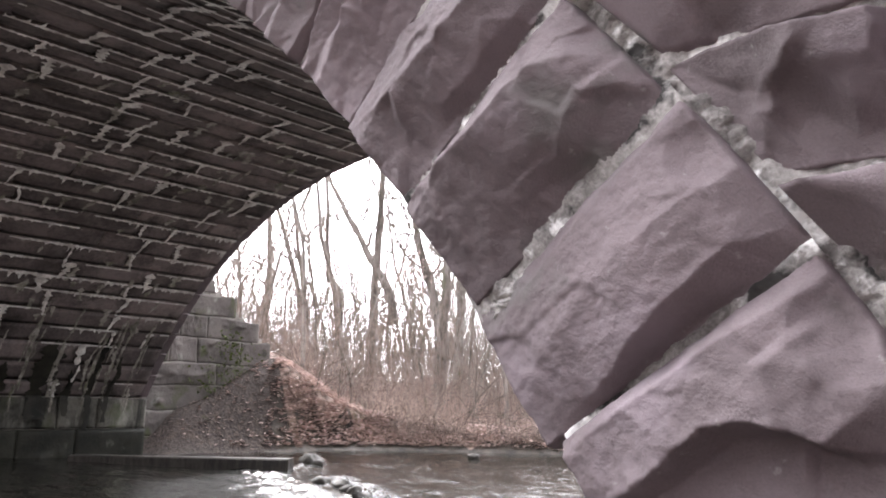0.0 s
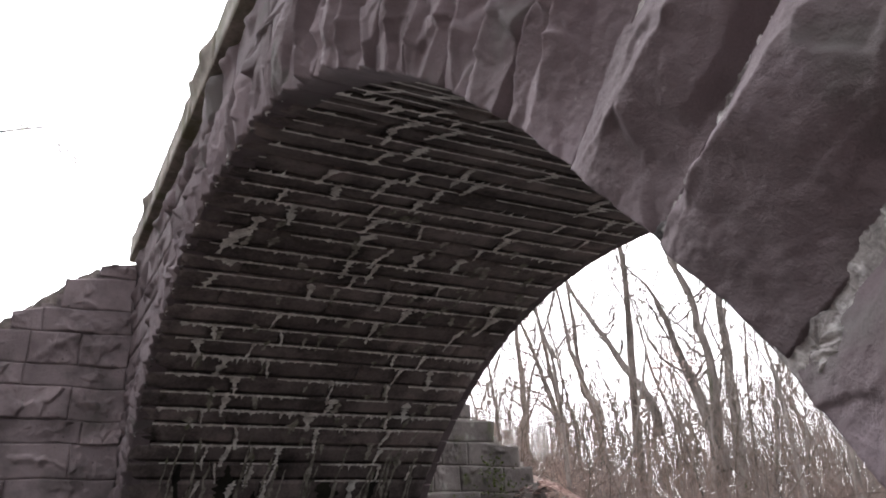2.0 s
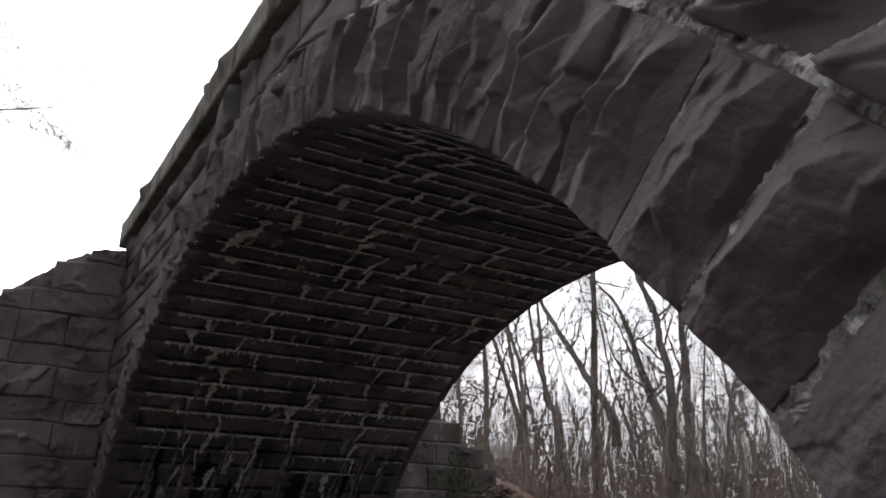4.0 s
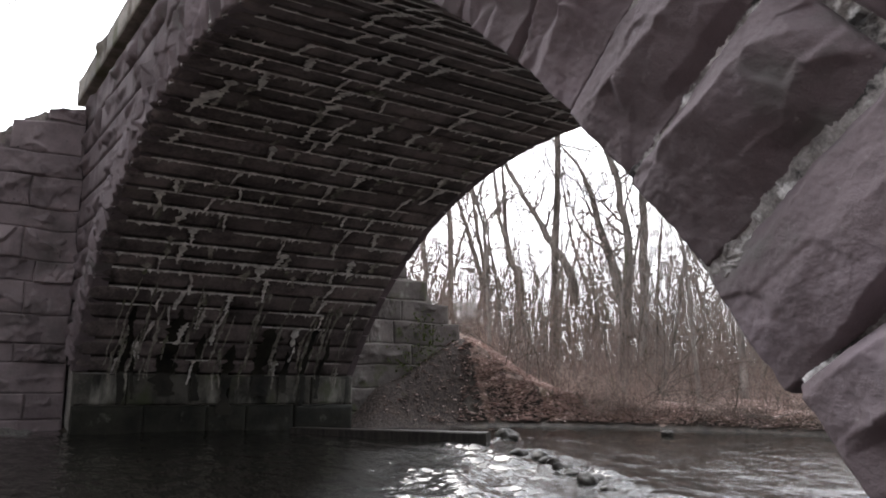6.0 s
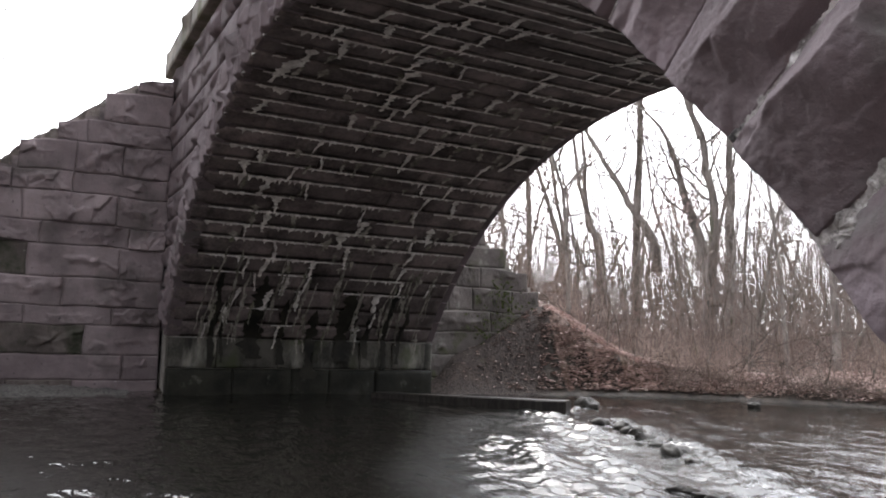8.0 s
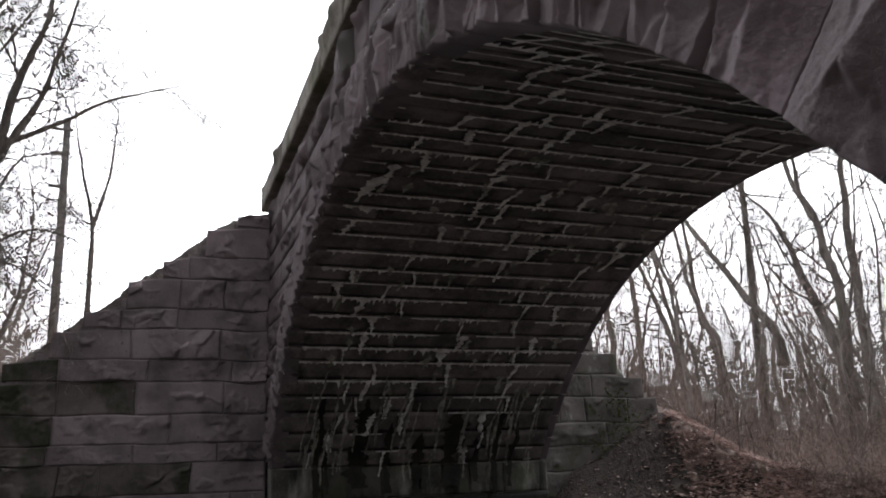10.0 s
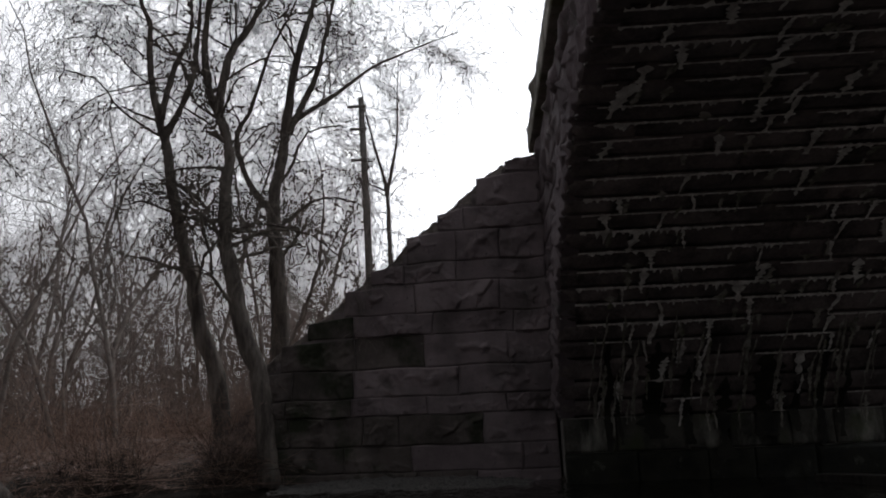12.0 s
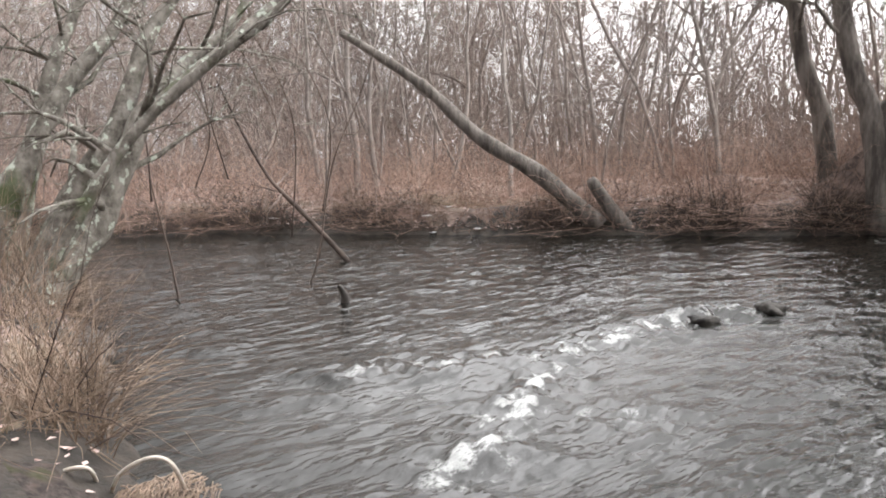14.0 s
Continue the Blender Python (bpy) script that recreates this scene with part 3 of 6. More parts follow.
def water_height(X, Y):
    z = np.zeros(X.shape)
    wx, wy = X + 0.25 * np.sin(Y * 1.7) + 0.05 * np.sin(Y * 9 + X * 3), Y + 0.25 * np.sin(X * 1.3) + 0.05 * np.sin(X * 8 - Y * 4)
    for f, a, p in RIP:
        z += np.sin((wx * math.cos(a) + wy * math.sin(a)) * f * 1.6 + p) * 0.010 / f ** 0.7
    fine = np.zeros(X.shape)
    for f, a, p in CHOP:
        fine += np.sin((wx * math.cos(a) + wy * math.sin(a)) * f + p) / f
    patch = 0.55 + 0.5 * np.sin(X * 1.9 + 1.5 * np.sin(Y * 1.1)) * np.sin(Y * 2.3 + 1.5 * np.sin(X * 0.9))
    patch = patch * (1 - 0.8 * smooth(0.1, 0.9, (X - 4.2) * 0.44 + (Y - 5.2) * 0.9))      # still water above the rocks
    r = riffle(X, Y)
    chop = np.sin(X * 17 + np.sin(Y * 13) * 2) * np.sin(Y * 19 + np.sin(X * 11) * 2)
    return z * (0.6 + 1.2 * r) + fine * patch * (0.022 - 0.008 * smooth(-1.5, 0.5, Y) + 0.014 * quick_water(X, Y) + 0.03 * r) + r * (0.03 + 0.03 * chop)


me, v, f = sheet("water", axis(-3, 80, 1.0, 11.6, 0.05, 1.15), axis(-70, 40, -9, 7.5, 0.05, 1.15), water_height, WATER)
foam = me.attributes.new("foam", "FLOAT", "POINT")
foam.data.foreach_set("value", riffle(v[:, 0], v[:, 1]).astype(np.float32))
chop = me.attributes.new("chop", "FLOAT", "POINT")
chop.data.foreach_set("value", quick_water(v[:, 0], v[:, 1]).astype(np.float32))
ruffle = me.attributes.new("ruffle", "FLOAT", "POINT")       # the stream runs smoother under the arch
ruffle.data.foreach_set("value", (0.75 - 0.42 * smooth(-1.8, 0.4, v[:, 1])).astype(np.float32))
tagged(new("water", me), "dark rippled stream with white riffles over shallow rocks", "water", kind="structure")


# ---- the bridge ----
bridge = thing("stone_bridge", "segmental sandstone arch bridge with rock-faced voussoirs over a stream", "bridge", kind="structure", at=(XC, 2.25, 0))
rng = random.Random(11)

# mortar core behind all the facing: front and back faces and the underside
core = Build()
N = 72
SET = 0.03
XL, XR, TOP = -6.0, 22.0, 5.3
inner = [arc(TH0 + (TH1 - TH0) * i / N, RAD + SET) for i in range(N + 1)]
inner = [(inner[0][0], -1.0)] + inner + [(inner[-1][0], -1.0)]
for y in (0.02, LENGTH - 0.02):
    o = len(core.v)
    for x, z in inner:
        core.v.append((x, y, z))
    for x, z in inner:
        core.v.append((x, y, TOP))
    m = len(inner)
    for i in range(m - 1):
        core.f.append((o + i, o + i + 1, o + m + i + 1, o + m + i))
    for x0, x1 in ((XL, inner[0][0]), (inner[-1][0], XR)):
        core.add([(x0, y, -1), (x1, y, -1), (x1, y, TOP), (x0, y, TOP)], [(0, 1, 2, 3)])
o = len(core.v)
for x, z in inner:
    core.v += [(x, 0.02, z), (x, LENGTH - 0.02, z)]
for i in range(len(inner) - 1):
    core.f.append((o + 2 * i, o + 2 * i + 1, o + 2 * i + 3, o + 2 * i + 2))
core.add([(XL, 0.02, TOP), (XR, 0.02, TOP), (XR, LENGTH - 0.02, TOP), (XL, LENGTH - 0.02, TOP)], [(0, 1, 2, 3)])
under("mortar_core", core.mesh("mortar_core", MORTAR, False), bridge, "grey lime mortar between the stones")

BEDS = [-0.3, 0.2, 0.7, 1.2, 1.63, 1.94, 2.3, 2.72, 3.12, 3.56, 3.95, 4.36, 4.82, 5.29]
OUT = RAD + RING + 0.012


def cut(z, sign):
    """Where the ring's back lies at height z: x on the left (sign -1) or the right (sign 1); None above it."""
    h = OUT ** 2 - (z - ZC) ** 2
    return None if h < 0.16 else XC + sign * math.sqrt(h)


# ring of voussoirs on the near face: its joints in degrees, and the boldest stones by their creases
FACE = -0.045                         # the plane of the ring's joints in y
JOINTS = [32.72 + 3.634 * i for i in range(23)] + [116.3, 120.25, 124.0, 127.4, 131.4, 134.95, 138.35, 141.9, 145.25, 148.66]
COUNT = len(JOINTS) - 1
BLOCK_A = [[(0, 0, 0.02), (1, 0, 0.02)], [(0, 0.14, 0.03), (0.17, 0.17, 0.07), (0.45, 0.16, 0.11), (0.7, 0.22, 0.09), (1, 0.3, 0.03)],
           [(0, 0.3, 0.03), (0.3, 0.33, 0.05), (0.6, 0.36, 0.06), (1, 0.5, 0.03)], [(0, 0.5, 0.06), (0.3, 0.5, 0.08), (0.56, 0.54, 0.13), (0.89, 0.72, 0.09), (1, 0.75, 0.03)],
           [(0, 0.75, 0.03), (0.34, 0.86, 0.03), (0.6, 0.75, 0.05), (1, 0.9, 0.02)], [(0, 1, 0.02), (1, 1, 0.01)]]
BLOCK_B = [[(0, 0, 0.03), (1, 0, 0.02)], [(0, 0.12, 0.05), (0.5, 0.12, 0.075), (1, 0.15, 0.03)],
           [(0, 0.34, 0.06), (0.2, 0.38, 0.10), (0.49, 0.54, 0.14), (0.78, 0.66, 0.13), (1, 0.72, 0.04)],
           [(0, 0.6, 0.03), (0.13, 0.66, 0.045), (0.2, 0.72, 0.03), (0.45, 0.86, 0.06), (0.7, 0.9, 0.07), (1, 0.92, 0.01)],
           [(0, 0.85, 0.03), (0.25, 0.92, 0.015), (0.6, 0.96, 0.02), (1, 0.97, 0)], [(0, 1, 0.02), (1, 1, 0)]]
BLOCK_C = [[(0, 0, 0.02), (0.5, 0, 0.03), (1, 0, 0.02)],
           [(0, 0.2, 0.055), (0.14, 0.25, 0.09), (0.31, 0.26, 0.15), (0.5, 0.37, 0.165), (0.64, 0.35, 0.155), (0.77, 0.33, 0.135), (0.9, 0.45, 0.10), (1, 0.6, 0.02)],
           [(0, 0.6, 0.06), (0.2, 0.6, 0.075), (0.46, 0.7, 0.075), (0.65, 0.76, 0.08), (0.82, 0.61, 0.10), (1, 0.85, 0.015)],
           [(0, 0.72, 0.05), (0.3, 0.76, 0.05), (0.5, 0.8, 0.04), (0.7, 0.86, 0.025), (0.85, 0.74, 0.04), (1, 0.9, 0.01)], [(0, 1, 0.03), (0.4, 1, 0.0), (1, 1, 0.0)]]
BLOCK_D = [[(0, 0, 0), (0.4, 0, 0), (1, 0, 0.02)], [(0, 0.24, 0.02), (0.12, 0.2, 0.035), (0.34, 0.17, 0.055), (0.6, 0.11, 0.065), (1, 0.08, 0.05)],
           [(0, 0.6, 0.035), (0.12, 0.58, 0.06), (0.3, 0.55, 0.085), (0.6, 0.5, 0.115), (0.82, 0.5, 0.10), (0.86, 0.5, 0.08), (1, 0.5, 0.05)],
           [(0, 0.9, 0.02), (0.18, 0.92, 0.035), (0.34, 0.92, 0.07), (0.5, 0.88, 0.1), (0.62, 0.85, 0.105), (0.83, 0.8, 0.08), (0.94, 0.86, 0.03), (1, 0.9, 0.01)],
           [(0, 0.985, 0.02), (0.5, 0.97, 0.01), (1, 0.96, 0)], [(0, 1, 0.01), (1, 1, 0)]]
BLOCK_E = [[(0, 0, 0.03), (1, 0, 0.02)], [(0, 0.12, 0.06), (0.3, 0.12, 0.10), (0.6, 0.1, 0.11), (0.9, 0.12, 0.07), (1, 0.15, 0.04)],
           [(0, 0.45, 0.06), (0.28, 0.42, 0.11), (0.49, 0.38, 0.135), (0.64, 0.5, 0.135), (0.75, 0.7, 0.12), (1, 0.6, 0.07)],
           [(0, 0.52, 0.05), (0.28, 0.5, 0.04), (0.5, 0.46, 0.035), (0.64, 0.58, 0.035), (0.78, 0.82, 0.04), (1, 0.8, 0.06)], [(0, 1, 0.05), (1, 1, 0.03)]]
BOLD = {COUNT - 5: (BLOCK_A, []), COUNT - 4: (BLOCK_B, [(0.82, 0.25, 0.06, 0.02)]), COUNT - 3: (BLOCK_C, [(0.1, 0.36, 0.085, -0.022), (0.62, 0.86, 0.08, 0.02)]),
        COUNT - 2: (BLOCK_D, [(0.93, 0.33, 0.075, 0.02)]), COUNT - 1: (BLOCK_E, [(0.95, 0.35, 0.1, 0.03), (0.2, 0.25, 0.08, 0.015)])}


def split_stone(r, deep):
    """Creases of a stone split into long ribs and furrows across the ring."""
    n = r.choice((3, 4, 5))
    rows = [[(0, 0, deep * 0.4), (1, 0, deep * 0.3)]]
    high = r.random() < 0.5
    for k in range(n):
        v, tilt, swing = (k + 1) / (n + 1) + r.uniform(-0.06, 0.06), r.uniform(-0.14, 0.14), r.uniform(-0.07, 0.07)
        hh = r.uniform(0.65, 1.1) * deep if high else r.uniform(0.1, 0.45) * deep
        rows.append([(0, v - tilt, hh * r.uniform(0.45, 0.9)), (0.3, v - tilt * 0.4 + swing, hh), (0.65, v + tilt * 0.3 - swing, hh * r.uniform(0.8, 1.15)), (1, v + tilt, hh * r.uniform(0.3, 0.7))])
        high = not high if r.random() < 0.8 else high
    rows.append([(0, 1, deep * 0.4), (1, 1, deep * 0.3)])
    return rows


for i in range(COUNT):
    a0, a1 = radians(JOINTS[i]), radians(JOINTS[i + 1])
    gap = 0.005 / RAD
    deep = RING + rng.uniform(-0.03, 0.0)
    near = i >= COUNT - 12

    def place(u, v, a0=a0 + gap, a1=a1 - gap, deep=deep, lip=-0.022 if i == COUNT - 1 else 0.03 if near else 0.005):
        x, z = arc(a0 + (a1 - a0) * v, RAD - lip + (deep + lip) * u)
        return (x, FACE, z)

    nu, nv = (136, 84) if i >= COUNT - 5 else (84, 52) if near else (56, 34)
    creases, bites = BOLD.get(i, (None, None))
    if not creases:
        creases = split_stone(rng, 0.135 if near else 0.085)
    me = rock_block(place, (deep, RAD * (a1 - a0)), (0, -1, 0), 0.2, nu, nv, 0.12, rng, STONE, "voussoir", bites=bites, creases=creases, chips=16 if near else 11,
                    edge=(1.6, 7.0), grain=0.0035, facets=(0.15 if i == COUNT - 2 else 0.45) if i in BOLD else 0.75)
    under("voussoir", me, bridge)

# stones of the underside: eight worn slabs laid in courses of broken bond
slabs = []
for k in range(8):
    r = random.Random(300 + k)
    off = Vector((r.uniform(-40, 40), r.uniform(-40, 40), 0))
    b = Build()
    m, n = 5, 7
    for j in range(n + 1):
        for i in range(m + 1):
            u, v = i / m - 0.5, j / n - 0.5
            q = Vector((u * 2.5, v * 5, 0)) + off
            edge_ = i in (0, m) or j in (0, n)
            uu = u + (0.035 * noise.noise(q * 1.7) if edge_ else 0)
            vv = v + (0.02 * noise.noise(q * 1.9 + Vector((5, 5, 5))) if edge_ else 0)
            z = 0.04 + 0.013 * noise.fractal(q, 1.0, 2.0, 3) - (0.01 if edge_ else 0)
            b.v.append((uu, vv, z))
    row = m + 1
    b.f = [(j * row + i, j * row + i + 1, (j + 1) * row + i + 1, (j + 1) * row + i) for j in range(n) for i in range(m)]
    rim = list(range(row)) + [j * row + m for j in range(1, n + 1)] + [n * row + i for i in range(m - 1, -1, -1)] + [j * row for j in range(n - 1, 0, -1)]
    o = len(b.v)
    b.v += [(b.v[q][0], b.v[q][1], -0.02) for q in rim]
    b.f += [(rim[(a + 1) % len(rim)], rim[a], o + a, o + (a + 1) % len(rim)) for a in range(len(rim))]
    slabs.append(b.mesh("soffit_stone", SOFFIT))
COURSES = 43
angles = [TH0 + (TH1 - TH0) * (i + (0 if i in (0, COURSES) else rng.uniform(-0.14, 0.14))) / COURSES for i in range(COURSES + 1)]
cross_joints = []
for i in range(COURSES):
    a0, a1 = angles[i], angles[i + 1]
    am, w = (a0 + a1) / 2, RAD * (a1 - a0) - 0.011
    ends = [FACE - 0.012 if am < 1.75 else 0.015]
    for k in range(7):
        y = 0.55 + 0.82 * k + 0.34 * math.sin(i * 0.33 + k * 2.1) + (0.17 if i % 2 else -0.05) + rng.gauss(0, 0.09)
        if ends[-1] + 0.3 < y < LENGTH - 0.4 and rng.random() < 0.9:
            ends.append(y)
    ends.append(LENGTH - 0.11)
    for y0, y1 in zip(ends[:-1], ends[1:]):
        x, z = arc(am, RAD + SET)
        inward = Vector((XC - x, 0, ZC - z)).normalized()
        along = Vector((0, 1, 0))
        across = along.cross(inward)
        stone = under("soffit_stone", slabs[rng.randrange(8)], bridge)
        m3 = Matrix((across, along, inward)).transposed().to_4x4()
        stone.matrix_basis = Matrix.Translation((x, (y0 + y1) / 2, z)) @ m3 @ Matrix.Diagonal((w, y1 - y0 - rng.uniform(0.008, 0.016), rng.uniform(0.85, 1.2), 1))
        if y1 < LENGTH - 0.2:
            cross_joints.append((a0, a1, y1))

# lime that has seeped out of the joints: ragged crusts with drips, and long streaks down the haunch
lime = Build()
runs = Build()
CRUST = RAD - 0.03


def crust(a, y, r_=CRUST):
    x, z = arc(a, r_)
    return (x, y, z)


for a in angles[1:COURSES - 8]:
    side = -1 if a < math.pi / 2 else 1
    seed = rng.uniform(0, 90)
    row, y = [], 0.14
    while y < LENGTH - 0.14:
        big = noise.noise(Vector((y * 1.1, seed, a * 3))) - max(0.0, 0.24 - (a - TH0)) * 4.5
        if big > -0.32:
            body = 0.010 + 0.015 * (big + 0.4) + 0.006 * noise.noise(Vector((y * 9, seed, 7)))
            body *= 0.65 + 1.6 * abs(noise.fractal(Vector((y * 12, seed, 4)), 0.8, 2.0, 3))
            tooth = max(0, noise.noise(Vector((y * 27, seed, 2)))) ** 1.5
            down = body * 0.9 + (0.36 * tooth * max(0, big + 0.3) if a < 2.2 else 0)
            row.append((y, body * 0.8, down))
        else:
            if len(row) > 2:
                o = len(lime.v)
                for yy, up, dn in row:
                    lime.v += [crust(a - side * up / RAD, yy), crust(a, yy, CRUST - 0.004), crust(a + side * dn / RAD, yy)]
                for k in range(len(row) - 1):
                    p = o + 3 * k
                    lime.f += [(p, p + 1, p + 4, p + 3), (p + 1, p + 2, p + 5, p + 4)]
            row = []
        y += 0.016
    if len(row) > 2:
        o = len(lime.v)
        for yy, up, dn in row:
            lime.v += [crust(a - side * up / RAD, yy), crust(a, yy, CRUST - 0.004), crust(a + side * dn / RAD, yy)]
        for k in range(len(row) - 1):
            p = o + 3 * k
            lime.f += [(p, p + 1, p + 4, p + 3), (p + 1, p + 2, p + 5, p + 4)]


def down(d, y, out):
    """The point d metres down from the angle-zero line of the haunch: along the vault, then down the plinth."""
    a = d / RAD
    if a > TH0:
        return crust(a, y, RAD - out)
    return (0.042 + out, y, SPRING - (TH0 * RAD - d))


def streak(a_top, length, y, width, lean, lime=lime, out=0.03):
    n = max(5, int(length / 0.025))
    seed = rng.uniform(0, 90)
    o = len(lime.v)
    for k in range(n + 1):
        t = k / n
        d = a_top * RAD - length * t
        swell = 0.25 + 1.5 * abs(noise.fractal(Vector((t * length * 16, seed, 0)), 0.7, 2.0, 4))
        wide = width * swell * (1 - 0.55 * t) * min(1, 8 * t + 0.2)
        yy = y + lean * length * t + 0.03 * noise.noise(Vector((t * length * 5, seed, 5)))
        lime.v += [down(d, yy - wide, out), down(d, yy, out + 0.006), down(d, yy + wide, out)]
    for k in range(n):
        p = o + 3 * k
        lime.f += [(p, p + 1, p + 4, p + 3), (p + 1, p + 2, p + 5, p + 4)]


for a0, a1, y in cross_joints:
    if a0 < 2.5 and rng.random() < 0.9:
        lo = noise.noise(Vector((a0 * 2.2, y * 0.8, 1))) > -0.05
        streak(a1 + 0.01 / RAD, RAD * (a1 - a0) * (1.0 if not lo else rng.uniform(1, 1.6)), y, rng.uniform(0.03, 0.09), rng.uniform(-0.25, 0.25))
stain = Build()


def damp(a_top, length, y, width):
    """A ragged black run of damp down the haunch and over the plinth."""
    n = int(length / 0.03)
    seed = rng.uniform(0, 90)
    o = len(stain.v)
    for k in range(n + 1):
        t = k / n
        d = a_top * RAD - length * t
        l, r_ = (width * min(1, 5 * t + 0.1) * (0.55 + 0.75 * noise.fractal(Vector((t * length * 4, seed, e)), 0.8, 2.0, 5)) for e in (0, 9))
        yy = y + 0.06 * noise.noise(Vector((t * length * 1.5, seed, 5)))
        stain.v += [down(d, yy - max(l, 0.012), 0.027), down(d, yy, 0.03), down(d, yy + max(r_, 0.012), 0.027)]
    for k in range(n):
        p = o + 3 * k
        stain.f += [(p, p + 1, p + 4, p + 3), (p + 1, p + 2, p + 5, p + 4)]


for y, high, wide in ((0.62, 1.3, 0.07), (0.78, 0.9, 0.05), (1.25, 1.25, 0.22), (1.7, 0.8, 0.1), (2.2, 0.6, 0.14), (2.75, 1.05, 0.22), (3.15, 0.5, 0.09), (3.5, 1.2, 0.08), (3.8, 0.8, 0.07)):
    damp(TH0 + high / RAD, high + rng.uniform(0.25, 0.75), y, wide)
under("damp_stain", stain.mesh("damp_stain", DAMP_STAIN), bridge, "black damp run down the haunch")
for y in (0.45, 0.7, 1.0, 1.5, 1.95, 2.45, 2.95, 3.35, 3.65, 4.05):
    for _ in range(5):
        high = rng.uniform(0.2, 1.8)
        streak(TH0 + high / RAD, high * rng.uniform(0.4, 1.0) + rng.uniform(0, 0.35), y + rng.gauss(0, 0.07), rng.uniform(0.018, 0.05), rng.uniform(-0.08, 0.08), runs, 0.034)
for _ in range(75):
    streak(TH0 + rng.uniform(0.2, 1.0), rng.uniform(0.08, 0.35), rng.uniform(0.3, LENGTH - 0.3), rng.uniform(0.04, 0.1), rng.uniform(-0.3, 0.3), runs)
under("lime_run", runs.mesh("lime_run", LIME_RUN), bridge, "grey lime runs smeared down the haunch")
ob = under("lime_crust", lime.mesh("lime_crust", LIME), bridge, "white lime crust with drips along the joints")
tagged(ob, kind="stuff")

# plinth courses under the springings
for x, out in ((0.0, 1), (2 * XC, -1)):
    for z0, z1, proud in ((-0.3, 0.4, 0.05), (0.4, SPRING, 0.015)):
        y = 0.0
        while y < LENGTH - 0.02:
            w = rng.uniform(0.5, 1.1)
            if LENGTH - (y + w) < 0.4:
                w = LENGTH - y

            def place(u, v, y=y, w=w, z0=z0, z1=z1, x=x, out=out, proud=proud):
                uu = u if out > 0 else 1 - u
                return (x + out * proud, y + 0.006 + (w - 0.012) * uu, z0 + 0.006 + (z1 - z0 - 0.012) * v)

            under("plinth_block", rock_block(place, (w, z1 - z0), (out, 0, 0), 0.2, 22, 12, 0.022, rng, DAMP if z0 > 0.2 else ALGAE, "plinth_block", flat=0.5), bridge, "damp greenish plinth stone")
            y += w

# mortar squeezed out of the joints of the ring and the spandrel
joints = Build()


def rib(points, width, lift, seed, out=0.0):
    """An uneven bed of mortar along a joint of the near face, out of which the stones rise."""
    o, m, c = len(joints.v), len(points), 8
    for k, (x, z) in enumerate(points):
        x1, z1 = points[min(k + 1, m - 1)]
        x0, z0 = points[max(k - 1, 0)]
        d = math.hypot(x1 - x0, z1 - z0) or 1
        nx, nz = -(z1 - z0) / d, (x1 - x0) / d
        for s in range(c + 1):
            t = s / c * 2 - 1
            px, pz = x + nx * width * t, z + nz * width * t
            q = Vector((px * 9, pz * 9, seed))
            h = lift * (0.75 + 0.4 * noise.noise(q * 0.4) + 0.38 * noise.fractal(q * 3.5, 0.6, 2.0, 5)) - 0.03 * abs(t) ** 3
            joints.v.append((px, -out - max(h, -0.02), pz))
    for k in range(m - 1):
        for s in range(c):
            p = o + (c + 1) * k + s
            joints.f.append((p, p + 1, p + c + 2, p + c + 1))


for i in range(COUNT + 1):
    a = radians(JOINTS[i])
    wide = 0.075 if i == COUNT - 2 else 0.03 if i == COUNT - 1 else 0.045
    low = 0.03 if i == COUNT - 1 else -0.02
    rib([arc(a, RAD + low + (RING - low) * k / 180) for k in range(181)], wide, 0.02 if i > COUNT - 4 else 0.008, i, -FACE)
edge = JOINTS[COUNT - 2], JOINTS[COUNT - 1]        # lime crept over the arris of the great stone by the water
rib([arc(radians(edge[0] + (edge[1] - edge[0]) * (0.02 + 0.8 * k / 260)), RAD + 0.06 + 0.012 * math.sin(k * 0.11)) for k in range(261)], 0.05, 0.042, 91, -FACE - 0.012)
rib([arc(radians(JOINTS[0] + (JOINTS[-1] - JOINTS[0]) * k / 2400), RAD + RING) for k in range(2401)], 0.062, 0.04, 77, 0.0)
for z in BEDS[2:-1]:
    c = cut(z, 1)
    if c:
        rib([(c + 0.012 * k, z) for k in range(int((12.9 - c) / 0.012))], 0.05, 0.02, z)
under("joint_mortar", joints.mesh("joint_mortar", CRUSTY), bridge, "crusted pale mortar in the face joints")

# far ring: its arris is all that shows
for i in range(COUNT):
    a0, a1 = radians(JOINTS[i]), radians(JOINTS[i + 1])

    def place(u, v, a0=a0 + 0.0016, a1=a1 - 0.0016):
        x, z = arc(a0 + (a1 - a0) * v, RAD + RING * u)
        return (x, LENGTH, z)

    under("back_voussoir", rock_block(place, (RING, RAD * (a1 - a0)), (0, 1, 0), 0.12, 6, 5, 0.06, rng, STONE, "back_voussoir"), bridge)

